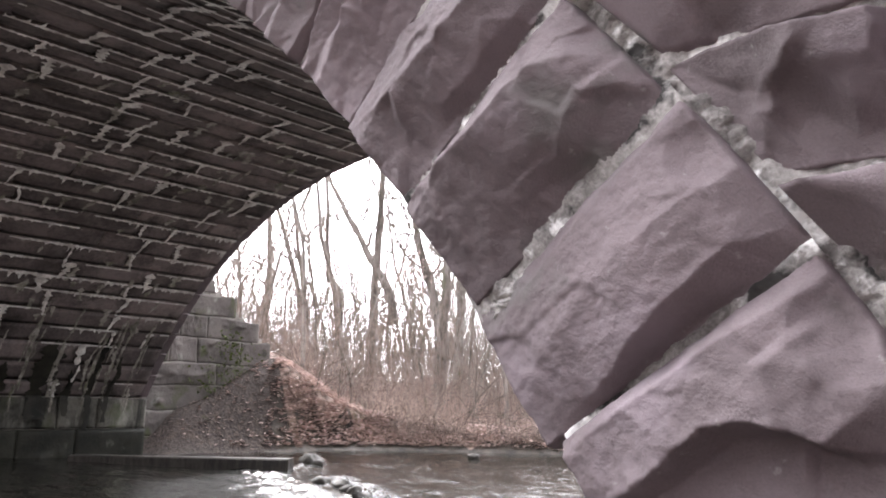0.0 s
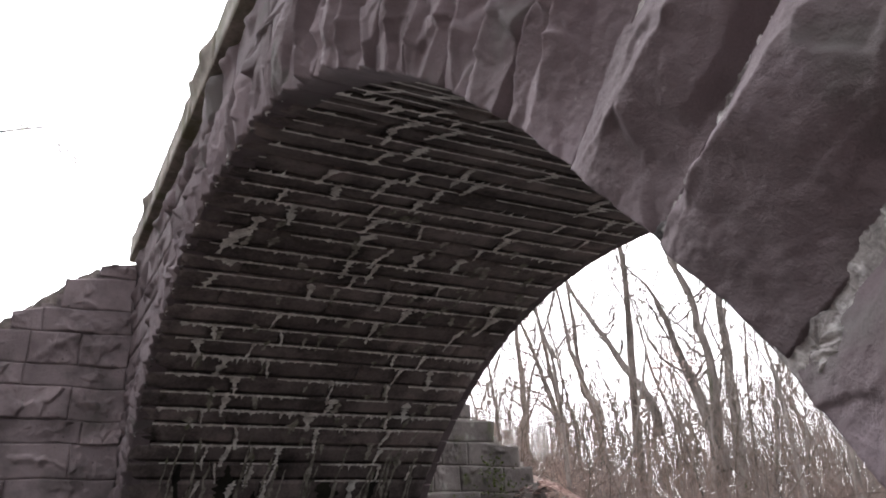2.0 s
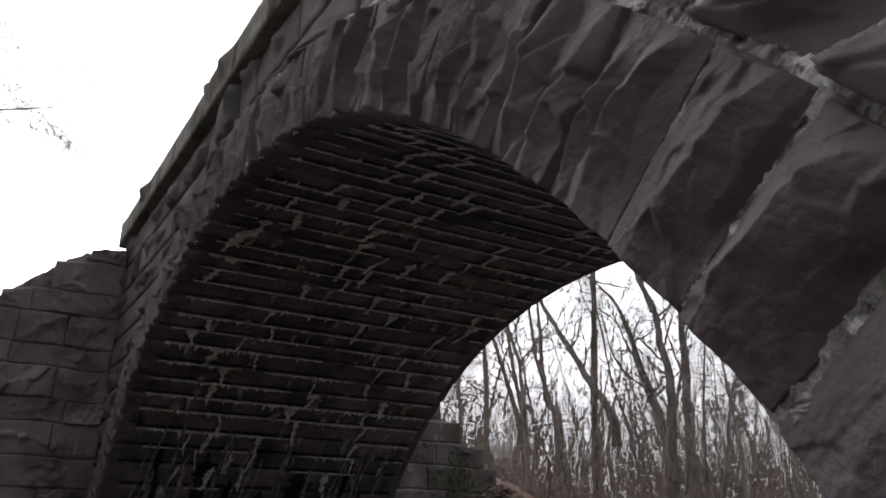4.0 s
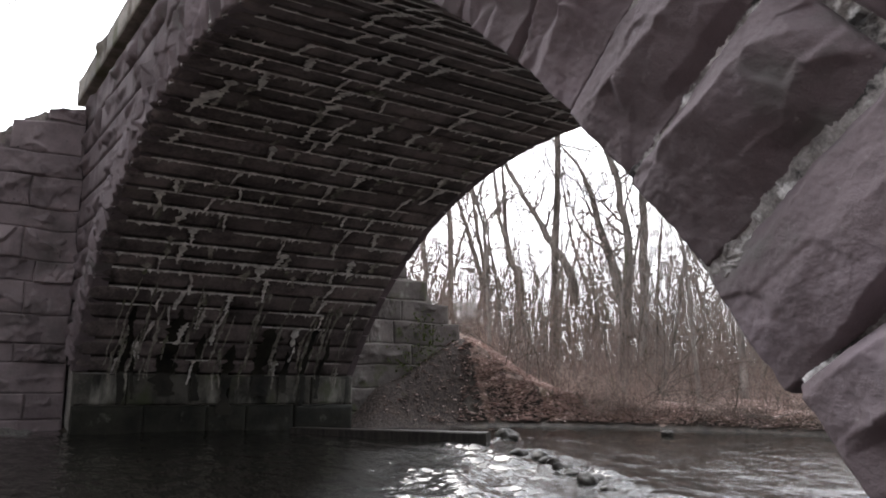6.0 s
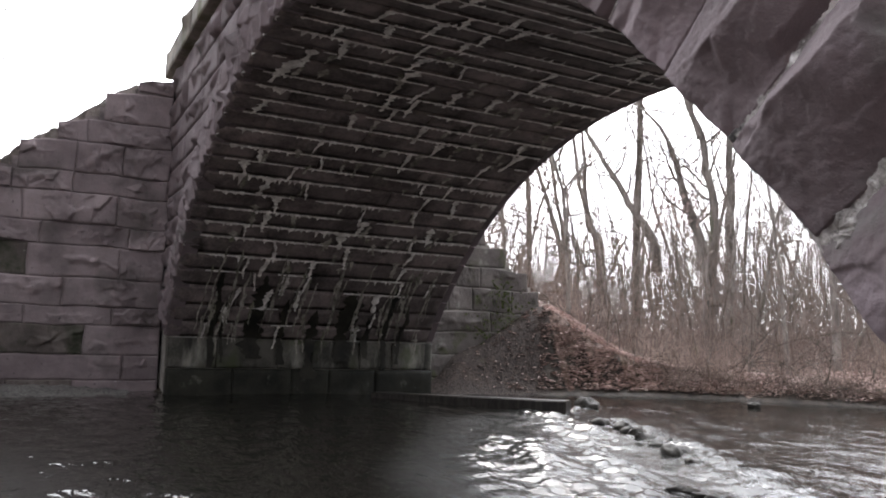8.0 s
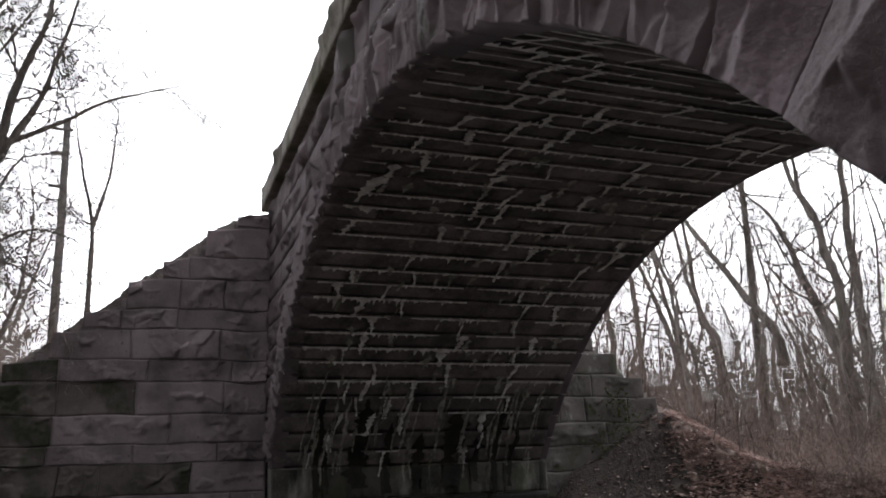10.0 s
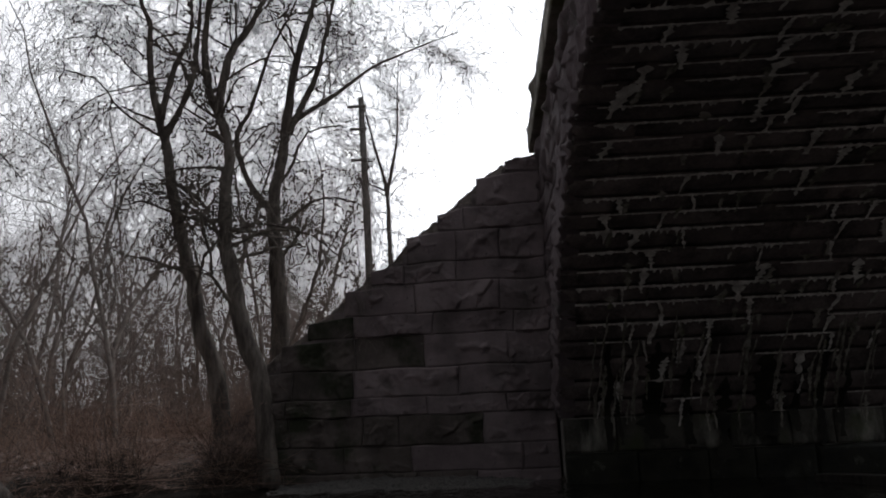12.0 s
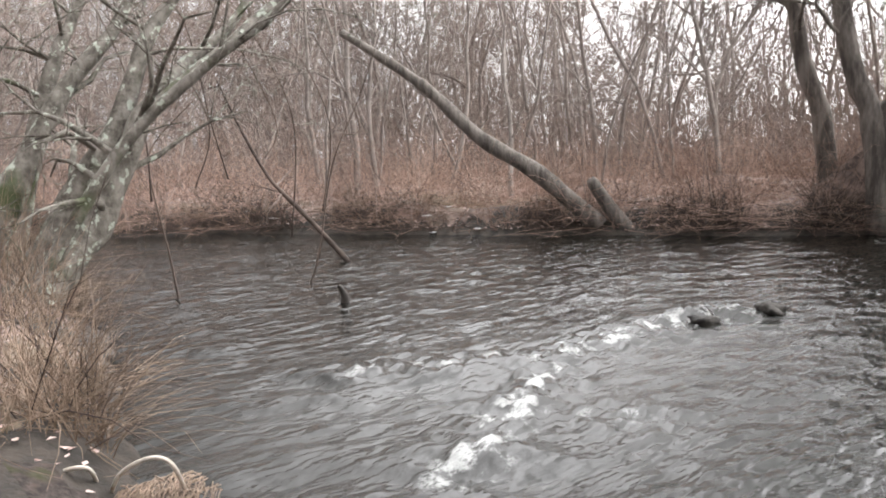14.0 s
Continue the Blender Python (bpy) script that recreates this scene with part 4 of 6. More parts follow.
# spandrel courses on the near face, cut to the ring
for z0, z1 in zip(BEDS[:-1], BEDS[1:]):
    for sign, far_x in ((-1, -1.25), (1, 15.0)):
        c0, c1 = cut(z0, sign), cut(z1, sign)
        if c0 is None:
            c0 = XC
        if c1 is None:
            c1 = XC
        x = far_x
        if sign == -1 and max(c0, c1) < far_x + 0.02:
            continue
        limit = (c0 + c1) / 2
        while sign * (x - limit) > 0.02:
            w = rng.uniform(0.55, 1.25)
            nx = x - sign * w
            last = sign * (nx - limit) < 0.35
            xa0 = xa1 = x
            xb0, xb1 = (c0, c1) if last else (nx, nx)
            if last and sign * (xa0 - c0) < 0:
                xa0 = c0 + sign * 0.02
            if last and sign * (xa1 - c1) < 0:
                xa1 = c1 + sign * 0.02

            def place(u, v, xa0=xa0, xa1=xa1, xb0=xb0, xb1=xb1, z0=z0, z1=z1, sign=sign):
                t = v
                lo = xa0 + (xa1 - xa0) * t - sign * 0.008
                hi = xb0 + (xb1 - xb0) * t + sign * 0.008
                uu = u if sign < 0 else 1 - u
                return (lo + (hi - lo) * uu, 0.0, z0 + 0.008 + (z1 - z0 - 0.016) * v)

            near = sign > 0 and 9.5 < x < 13.2 and z0 < 3.2
            me = rock_block(place, (max(0.2, abs(xa0 - (xb0 + xb1) / 2)), z1 - z0), (0, -1, 0), 0.3, 72 if near else 20, 46 if near else 12, 0.16 if near else 0.1, rng, STONE, "spandrel_block", chips=12)
            under("spandrel_block", me, bridge)
            x = nx
            if last:
                break

# coping slabs of the near parapet
x = -1.65
while x < 15:
    w = rng.uniform(1.1, 1.6)

    def place(u, v, x=x, w=w):
        return (x + 0.006 + (w - 0.012) * u, -0.13, 5.32 + 0.42 * v)

    under("coping_stone", rock_block(place, (w, 0.42), (0, -1, 0), 0.75, 16, 8, 0.05, rng, COPING, "coping_stone", flat=0.3), bridge, "pale weathered coping slab")
    x += w
lid = Build()
LX = -1.63
lid.add([(LX, -0.1, 5.74), (XR, -0.1, 5.74), (XR, 0.6, 5.74), (LX, 0.6, 5.74), (LX, -0.1, 5.33), (XR, -0.1, 5.33), (XR, 0.6, 5.33), (LX, 0.6, 5.33)],
        [(0, 1, 2, 3), (7, 6, 5, 4), (3, 2, 6, 7), (1, 5, 6, 2), (0, 3, 7, 4)])
under("parapet_core", lid.mesh("parapet_core", COPING, False), bridge)


# ---- wing walls ----
def wing_wall(name, label, start, end, outward, top_of, beds, mat, seed, batter=0.085, lengths=(0.45, 1.7), res=(26, 14), bulge=0.1):
    """A battered retaining wall of coursed rock-faced blocks from start to end, stepped down along top_of(s)."""
    r = random.Random(seed)
    sx, sy = start
    ex, ey = end
    length = math.hypot(ex - sx, ey - sy)
    dx, dy = (ex - sx) / length, (ey - sy) / length
    ox, oy = outward
    wall = thing(name, label, "wall", kind="structure", at=(sx, sy, 0))
    flip = (dx * oy - dy * ox) > 0

    def at(s, z, out=0.0):
        k = out - batter * z
        if z > 0:      # beds and joints that wander a little
            s, z = s + 0.05 * noise.noise(Vector((s * 1.1, z * 1.7, seed))), z + 0.035 * noise.noise(Vector((s * 1.6, z * 0.9, seed + 9)))
        return (sx + dx * s + ox * k, sy + dy * s + oy * k, z)

    n = Vector((ox, oy, batter)).normalized()
    back = Build()
    steps = 24
    for i in range(steps):
        s0, s1 = length * i / steps, length * (i + 1) / steps
        t = top_of(s1) - 0.12
        back.add([at(s0, -0.8, -0.012), at(s1, -0.8, -0.012), at(s1, t, -0.012), at(s0, t, -0.012), at(s1, t, -0.6), at(s0, t, -0.6)], [(0, 1, 2, 3), (3, 2, 4, 5)])
    under("mortar_backing", back.mesh("mortar_backing", DARK_MORTAR if seed == 5 else MORTAR, False), wall, "weathered lime mortar")
    for z0, z1 in zip(beds[:-1], beds[1:]):
        s = 0.0
        while s < length - 0.05:
            w = r.uniform(*lengths)
            end = length
            while end > 0 and top_of(end) < z1 - 0.16:
                end -= 0.02
            if end - (s + w) < 0.35:
                w = end - s
            if w < 0.16:
                break
            last = s + w >= end - 0.01 and end < length - 0.05
            a, b = s + 0.004, s + w - 0.004

            def place(u, v, a=a, b=b, z0=z0, z1=z1, fall=r.uniform(0.2, 0.5) * min(1, 0.5 / w) if last else 0.0):
                uu = u if not flip else 1 - u
                return at(a + (b - a) * uu, z0 + 0.004 + (z1 - z0 - 0.008) * v * (1 - fall * uu))

            # the outer, lower blocks take the darker stone with shade in its colour
            me = rock_block(place, (w, z1 - z0), n, 0.35, *res, bulge * r.choice((0.2, 0.3, 0.45, 0.7, 1.0)), r, SHADED_MOSSY if seed == 5 and s - 0.7 * z0 + r.gauss(0, 0.35) > 0.95 else mat, "block", flat=r.uniform(0.3, 0.85), grain=0.004, edge=(2.0, 14.0), chips=18, facets=1.3)
            under("block", me, wall)
            s += w
    return wall


def near_top(s):
    """The crest of the near wing wall: two broad steps, then a steady slope."""
    return float(np.interp(s, [0, 0.3, 0.85, 1.45, 4.6], [5.16, 5.08, 4.86, 4.34, 1.8]))


wing_wall("wing_wall_near", "dark grey-brown wing wall of coursed stone stepping down beside the arch", (-0.62, -0.02), (-0.8, -4.55), (1, 0), near_top,
          [-0.25, 0.17, 0.55, 1.0, 1.28, 1.72, 2.22, 2.56, 3.05, 3.38, 3.9, 4.28, 4.84, 5.14], WING, 5, res=(54, 24))
wing_wall("wing_wall_far", "grey wing wall with pale mortar and moss beyond the arch", (-0.3, 4.52), (-0.64, 7.3), (1, 0), lambda s: 3.12 - 0.76 * max(0, s - 1.3),
          [-0.2, 0.25, 0.68, 1.1, 1.5, 1.95, 2.36, 2.8, 3.2, 3.6], FAR_WING, 9, batter=0.06, res=(30, 16), bulge=0.045)


# out of view; added and kept tall to block sky from the right-hand stones
wing_wall("unseen_shade_wall", "unseen wall of coursed stone added on the near bank for shade", (13.0, -0.02), (14.3, -6.5), (-0.98, -0.2), lambda s: 4.98 - 0.2 * max(0, s - 0.6),
          [-0.25, 0.2, 0.62, 1.05, 1.5, 1.93, 2.27, 2.72, 3.12, 3.56, 3.95, 4.36, 4.84], WING, 6, res=(12, 7))

# earth and rubble lying on the steps of the near wing wall
crest = Build()
n_s, n_w = 150, 10
for i in range(n_s + 1):
    s_ = 0.05 + 4.55 * i / n_s
    for j in range(n_w + 1):
        w_ = j / n_w
        q = Vector((s_ * 2.2, w_ * 1.5, 4.0))
        z = near_top(s_) - 0.06 + 0.07 * noise.fractal(q, 0.9, 2.0, 5) + 0.05 * noise.fractal(q * 5, 0.8, 2.0, 3) + 0.10 * math.sin(w_ * 2.2) - (0.32 if j == 0 else 0.0)
        crest.v.append((-0.66 - 0.04 * s_ - 0.085 * z - 0.02 - 0.75 * w_, -0.02 - s_, z))
for i in range(n_s):
    for j in range(n_w):
        a = i * (n_w + 1) + j
        crest.f.append((a, a + 1, a + n_w + 2, a + n_w + 1))
tagged(new("wall_crest", crest.mesh("wall_crest", CREST)), "weathered earthy crest with rubble sloping along the wing wall", "wall", kind="structure")


# ---- trees ----
def bend(pts, n):
    """A smooth line through a few points."""
    pts = [Vector(p) for p in pts]
    out = []
    for i in range(len(pts) - 1):
        p0, p1, p2, p3 = pts[max(i - 1, 0)], pts[i], pts[i + 1], pts[min(i + 2, len(pts) - 1)]
        for k in range(n):
            t = k / n
            out.append(0.5 * ((2 * p1) + (p2 - p0) * t + (2 * p0 - 5 * p1 + 4 * p2 - p3) * t * t + (3 * p1 - p0 - 3 * p2 + p3) * t ** 3))
    out.append(pts[-1])
    return out


def grow(wood, r, start, way, length, radius, level, droop=0.0):
    """A bare crooked branch with smaller ones on it, down to fine twigs."""
    n = (8, 5, 3, 2)[level]
    p, d = Vector(start), Vector(way).normalized()
    pts, rad = [p.copy()], [radius]
    for i in range(n):
        d = (d + Vector((r.gauss(0, 0.24), r.gauss(0, 0.24), r.gauss(0.06 - droop * (i + 1) / n * 1.6, 0.2)))).normalized()
        p = p + d * (length / n)
        pts.append(p.copy())
        rad.append(max(0.0028, radius * (1 - 0.82 * (i + 1) / n)))
    wood.tube(pts, rad, 6 if radius > 0.025 else 3, False)
    if level >= 3 or length < 0.2:
        return
    for _ in range((7, 5, 4)[level]):
        i = r.randint(1 if level else 2, n)
        dd = (pts[i] - pts[i - 1]).normalized()
        side = Vector((r.gauss(0, 1), r.gauss(0, 1), r.gauss(0.15 - droop, 0.7))).normalized()
        grow(wood, r, pts[i], dd * 0.8 + side * 0.75, length * r.uniform(0.3, 0.65), max(0.0034, rad[i] * 0.6), level + 1, droop)


def tree(label, stems, seed, mat=BARK, branches=16, reach=2.2, height=11, droop=0.0, low=0.35, group="bare trees on the banks", category="tree", name="bare_tree", levels=1):
    """A leafless tree. stems: lists of (points, base radius); the first rises from the ground."""
    r = random.Random(seed)
    x, y, z = stems[0][0][0]
    g = gh(x, y)
    t = thing(name, label, category, group, at=(x, y, g))
    for k, (pts, rad) in enumerate(stems):
        pts = [Vector(p) for p in pts]
        if k == 0:
            pts[0].z = g - 0.12
        while pts[-1].z < height and (k == 0 or (pts[-1] - pts[-2]).normalized().z > 0.7):
            d = (pts[-1] - pts[-2]).normalized()
            d = (d + Vector((r.gauss(0, 0.12), r.gauss(0, 0.12), 0.35))).normalized()
            pts.append(pts[-1] + d * 1.4)
        line = bend(pts, 5)
        m = len(line)
        radii = [rad * (1 - 0.9 * (i / (m - 1)) ** 0.75) * (1.3 if (k == 0 and i == 0) else 1.0) * (1 + 0.06 * math.sin(i * 1.7 + seed)) for i in range(m)]
        for i in range(1, m):                # crooked, as grown
            q = line[i] * 1.1 + Vector((seed * 3.7, k * 5.1, 0))
            line[i] = line[i] + noise.noise_vector(q) * min(0.075, rad * 0.45) + noise.noise_vector(q * 2.7) * rad * 0.14
        b = Build()
        b.tube(line, radii, 12 if rad > 0.08 else 7)
        under("trunk" if k == 0 else "stem", b.mesh("trunk", mat), t)
        for _ in range(branches):
            i = int(m * r.uniform(low, 0.97))
            a = r.uniform(0, 6.28)
            wood = Build()
            grow(wood, r, line[i], (math.cos(a), math.sin(a), r.uniform(0.1, 1.2)), reach * r.uniform(0.5, 1.15) * (1.1 - 0.4 * i / m), min(0.036, max(0.007, radii[i] * 0.36)), levels, droop)
            under("limb", wood.mesh("limb", mat), t)
    return t


FINE = dict(levels=0, reach=2.6, branches=13, low=0.3)
tree("big forked tree leaning over the far bank, green with moss", [([(-1.26, 12.8, 0.9), (-1.33, 12.8, 2.8), (-1.21, 12.8, 3.91), (-1.48, 12.8, 5.37), (-1.76, 12.8, 6.44), (-2.25, 12.8, 7.54)], 0.17), ([(-1.3, 12.85, 1.9), (-1.48, 12.85, 2.81), (-1.95, 12.85, 3.98), (-2.34, 12.85, 5.06), (-2.61, 12.85, 5.86), (-3.18, 12.85, 6.83), (-3.98, 12.85, 7.57)], 0.2), ([(-1.7, 12.8, 6.2), (-1.95, 12.75, 6.9), (-1.95, 12.7, 7.8)], 0.08)], 21, mat=MID_BARK, **FINE)
tree("straight grey tree with a slanting second stem", [([(-4.22, 13.0, 1.07), (-4.2, 13.0, 4.23), (-4.18, 13.0, 7.65)], 0.15), ([(-3.5, 13.05, 2.9), (-3.69, 13.05, 3.87), (-4.63, 13.05, 4.93), (-5.52, 13.05, 6.07), (-6.64, 13.05, 7.52)], 0.15)], 22, mat=MID_BARK, **FINE)
tree("bare tree bending as it rises in the wood", [([(-6.3, 13.5, 1.2), (-6.42, 13.5, 3.8), (-6.99, 13.5, 4.57), (-7.23, 13.5, 6.06), (-7.42, 13.5, 7.77)], 0.13)], 23, mat=MID_BARK, **FINE)
tree("slim forked tree on the leafy slope", [([(-6.5, 12.5, 1.2), (-6.74, 12.5, 2.36), (-7.1, 12.5, 3.77), (-7.82, 12.5, 5.29), (-8.5, 12.5, 6.51)], 0.13), ([(-6.7, 12.5, 2.6), (-6.77, 12.5, 3.4), (-7.2, 12.5, 4.85), (-7.71, 12.5, 6.56)], 0.1)], 24, mat=MID_BARK, **FINE)
tree("straight bare tree behind the far wing wall", [([(-9.5, 13.0, 1.2), (-9.56, 13.0, 3.42), (-9.77, 13.0, 6.59)], 0.13)], 26, mat=MID_BARK, **FINE)
tree("tall pale straight tree deeper in the wood", [([(-2.73, 15.0, 1.2), (-2.74, 15.0, 4.27), (-2.7, 15.0, 6.98)], 0.17)], 28, mat=PALE_BARK, branches=14, reach=2.2)
tree("thin bare sapling at the edge of the far bank", [([(-0.54, 13.0, 0.6), (-0.48, 13.0, 3.17), (-0.26, 13.0, 5.32)], 0.05)], 27, mat=MID_BARK, branches=12, reach=1.4, height=8)
tree("slender grey sapling leaning across the brush", [([(0.7, 13.0, 1.0), (0.43, 13.0, 3.11), (0.06, 13.0, 5.27)], 0.06)], 29, mat=PALE_BARK, branches=12, reach=1.4, height=8)
tree("pale slender tree standing in the brush", [([(1.53, 13.5, 0.9), (1.42, 13.5, 3.46), (1.3, 13.5, 5.2)], 0.09)], 30, mat=PALE_BARK, branches=12, reach=1.6, height=8)
tree("crooked thin sapling bent through the brush", [([(-0.89, 12.0, 0.8), (-1.34, 12.0, 1.93), (-1.62, 12.0, 2.76), (-1.92, 12.0, 4.19)], 0.035)], 35, mat=MID_BARK, branches=9, reach=1.2, height=5)
tree("dark forked trunk leaning from the wing wall, crooked low bough", [
    ([(-0.9, -4.42, 0.3), (-0.9, -4.58, 1.45), (-0.9, -4.82, 2.32), (-0.9, -5.1, 3.5), (-0.9, -5.19, 3.98), (-0.9, -5.17, 4.65), (-0.9, -5.14, 5.25), (-0.9, -5.3, 5.95), (-0.9, -5.53, 6.59), (-0.9, -5.59, 7.4), (-0.9, -5.49, 8.22)], 0.185),
    ([(-0.9, -5.34, 6.1), (-0.93, -5.16, 7.13), (-1.0, -4.86, 7.67), (-1.05, -4.63, 8.15)], 0.085),
    ([(-0.9, -5.2, 4.25), (-0.85, -5.01, 4.05), (-0.8, -4.61, 4.13), (-0.75, -4.03, 4.03), (-0.7, -3.49, 4.09)], 0.06)], 31, branches=19, reach=2.7, low=0.16, droop=0.2, levels=0)
tree("leaning dark tree forked into four, with drooping twigs", [
    ([(-1.7, -5.4, 1.0), (-1.7, -5.59, 1.76), (-1.7, -5.91, 2.81), (-1.7, -6.08, 3.58), (-1.7, -6.34, 4.53), (-1.7, -6.48, 5.5), (-1.7, -6.67, 6.33), (-1.7, -6.86, 7.28), (-1.7, -6.93, 8.24), (-1.7, -7.12, 8.78)], 0.175),
    ([(-1.7, -6.66, 6.4), (-1.74, -6.49, 7.25), (-1.8, -6.22, 8.01), (-1.85, -6.2, 8.71)], 0.075),
    ([(-1.7, -6.6, 6.0), (-1.66, -6.12, 6.97), (-1.6, -5.98, 7.99), (-1.55, -5.91, 8.69)], 0.07),
    ([(-1.64, -6.12, 6.97), (-1.5, -6.42, 7.68), (-1.5, -6.93, 8.24), (-1.45, -7.54, 8.81)], 0.045),
    ([(-1.7, -6.4, 5.2), (-1.6, -5.95, 4.87), (-1.5, -5.63, 4.53), (-1.4, -5.3, 4.3)], 0.055)], 32, branches=15, reach=3.0, droop=0.26, low=0.12, levels=0)
tree("dark tree with a long outreaching limb behind the wing wall", [
    ([(-2.3, -4.73, 1.9), (-2.3, -4.71, 3.13), (-2.3, -4.75, 4.09), (-2.3, -4.71, 5.08), (-2.3, -4.58, 6.0), (-2.3, -4.42, 7.2), (-2.3, -4.16, 8.25), (-2.3, -4.03, 8.88)], 0.185),
    ([(-2.3, -4.5, 6.2), (-2.35, -4.04, 7.17), (-2.4, -3.82, 7.96), (-2.4, -3.64, 8.85)], 0.08),
    ([(-2.3, -4.5, 6.35), (-2.35, -3.54, 6.96), (-2.45, -2.95, 7.45), (-2.6, -1.89, 7.95), (-2.7, -1.25, 8.2)], 0.06),
    ([(-2.3, -4.7, 4.6), (-2.25, -5.2, 5.27), (-2.2, -5.44, 6.13), (-2.2, -5.17, 6.72), (-2.2, -4.84, 7.76), (-2.15, -4.41, 8.54)], 0.075)], 33, branches=15, reach=2.6, low=0.16, droop=0.15, levels=0)
tree("spindly forked bare tree at the top of the wing wall", [([(-9.9, -3.55, 4.2), (-9.94, -3.6, 5.6), (-9.94, -3.65, 7.1), (-9.9, -4.0, 8.6), (-9.9, -4.2, 9.6)], 0.1), ([(-9.94, -3.65, 7.0), (-9.9, -3.35, 8.4), (-9.9, -3.25, 9.8)], 0.07)], 34, branches=20, levels=0, reach=2.0, height=10.5)
LEAN = dict(mat=LICHEN_BARK, reach=1.7, droop=0.2, low=0.3, group="leaning trunks at the water")
tree("thick lichen-spotted trunk leaning low over the water", [([(9.55, -7.1, 0.2), (9.34, -7.1, 0.42), (9.03, -7.1, 0.83), (8.66, -7.1, 1.42), (8.49, -7.1, 1.75), (7.98, -7.1, 2.11), (7.17, -7.1, 2.76)], 0.19), ([(8.3, -7.2, 1.9), (8.06, -7.35, 2.15), (7.59, -7.4, 2.52), (7.2, -7.4, 3.0)], 0.1)], 41, branches=9, height=3.2, **LEAN)
tree("lichen-spotted trunk leaning from the bank", [([(9.45, -7.5, 0.3), (9.13, -7.5, 0.83), (9.0, -7.5, 1.07), (8.64, -7.5, 1.55), (8.27, -7.5, 2.32), (7.99, -7.5, 2.74)], 0.17)], 42, branches=9, height=4.5, **LEAN)
tree("slanting mossy trunk in a cluster at the water", [([(9.75, -7.9, 0.35), (9.36, -7.9, 1.11), (9.26, -7.9, 1.27), (9.04, -7.9, 1.68), (8.63, -7.9, 2.27), (8.23, -7.9, 2.77)], 0.16)], 43, branches=8, height=5, **LEAN)
tree("grey slanting trunk behind the cluster", [([(9.3, -8.4, 0.4), (9.05, -8.4, 1.4), (8.84, -8.4, 2.04), (8.71, -8.4, 2.4), (8.48, -8.4, 2.82)], 0.12)], 44, branches=8, height=5, **LEAN)
tree("slender trunk with a bough arching over the stream", [([(9.6, -7.0, 0.4), (8.9, -6.8, 1.4), (8.21, -6.43, 2.12), (7.94, -6.27, 2.34), (7.33, -5.89, 2.99), (6.69, -5.5, 3.65), (6.37, -5.31, 3.73), (5.89, -5.02, 3.64), (5.4, -4.7, 3.1)], 0.06)], 45, branches=14, height=3.0, **LEAN)


# ---- far woods and thickets ----
def woods(name, label, count, where, seed, boughs=11, bark=FAR_BARK, twig=0.006):
    r = random.Random(seed)
    b, tw = Build(), Build()
    done = 0
    while done < count:
        x, y, h = where(r)
        if channel(np.array([x]), np.array([y]))[0] < 0.6:
            continue
        done += 1
        g = gh(x, y)
        h *= r.uniform(0.6, 1.15)
        p, d = Vector((x, y, g - 0.1)), Vector((r.gauss(0, 0.13), r.gauss(0, 0.13), 1)).normalized()
        rad = r.uniform(0.018, 0.045) if r.random() < 0.86 else r.uniform(0.07, 0.14)
        pts, rr = [p.copy()], [rad]
        for i in range(6):
            d = (d + Vector((r.gauss(0, 0.15), r.gauss(0, 0.15), 0.08))).normalized()
            p = p + d * h / 6
            pts.append(p.copy())
            rr.append(rad * (1 - 0.85 * (i + 1) / 6))
        b.tube(pts, rr, 4, False)
        for _ in range(boughs):
            f = r.uniform(0.4, 6)
            i = min(int(f), 5)
            a = r.uniform(0, 6.28)
            q = pts[i].lerp(pts[i + 1], f - i)
            ln = r.uniform(0.9, 2.6) * h / 11
            e = q + Vector((math.cos(a), math.sin(a), r.uniform(0.0, 1.3))).normalized() * ln
            m = (q + e) / 2 + Vector((r.gauss(0, 0.1), r.gauss(0, 0.1), r.gauss(0, 0.12))) * ln
            tw.tube([q, m, e], [twig * 2.4, twig * 1.6, twig * 0.8], 3, False)
            for _ in range(6):
                k = q.lerp(m, r.random()) if r.random() < 0.4 else m.lerp(e, r.random())
                tw.tube([k, k + Vector((r.gauss(0, 0.5), r.gauss(0, 0.5), r.gauss(0.35, 0.6)))], [twig, twig * 0.5], 3, False)
    ob = new(name, b.mesh(name, bark))
    tagged(ob, label, "woods", kind="stuff")
    twg = new(name + "_twigs", tw.mesh(name, TWIG))
    tagged(twg, "fine bare twigs of the winter wood", "woods", kind="stuff")


def beyond(r):
    a, d = radians(r.uniform(102, 150)), 20 + 52 * r.random() ** 0.8
    return 11 + d * math.cos(a), -2 + d * math.sin(a), 9.0 + 0.05 * d


def upstream(r):
    """The wood behind the opposite bank: lower where the bank falls back, tall where it faces the bend."""
    deg = r.uniform(186, 262)
    near, tall = np.interp(deg, [186, 205, 216, 262], [42, 40, 24, 22]), np.interp(deg, [186, 205, 216, 262], [0.19, 0.21, 0.29, 0.31])
    d = near + 34 * r.random() ** 0.9
    return 11 + d * math.cos(radians(deg)), -2 + d * math.sin(radians(deg)), d * tall


def tall_upstream(r):
    deg, d = r.uniform(188, 262), 22 + 30 * r.random()
    return 11 + d * math.cos(radians(deg)), -2 + d * math.sin(radians(deg)), d * 0.4


woods("winter_wood_beyond", "grey bare trees standing close beyond the arch", 330, beyond, 51, 16, FAR_BARK, 0.006)
woods("winter_wood_upstream", "grey bare trees across the stream", 430, upstream, 52, 15, FAR_BARK, 0.0105)
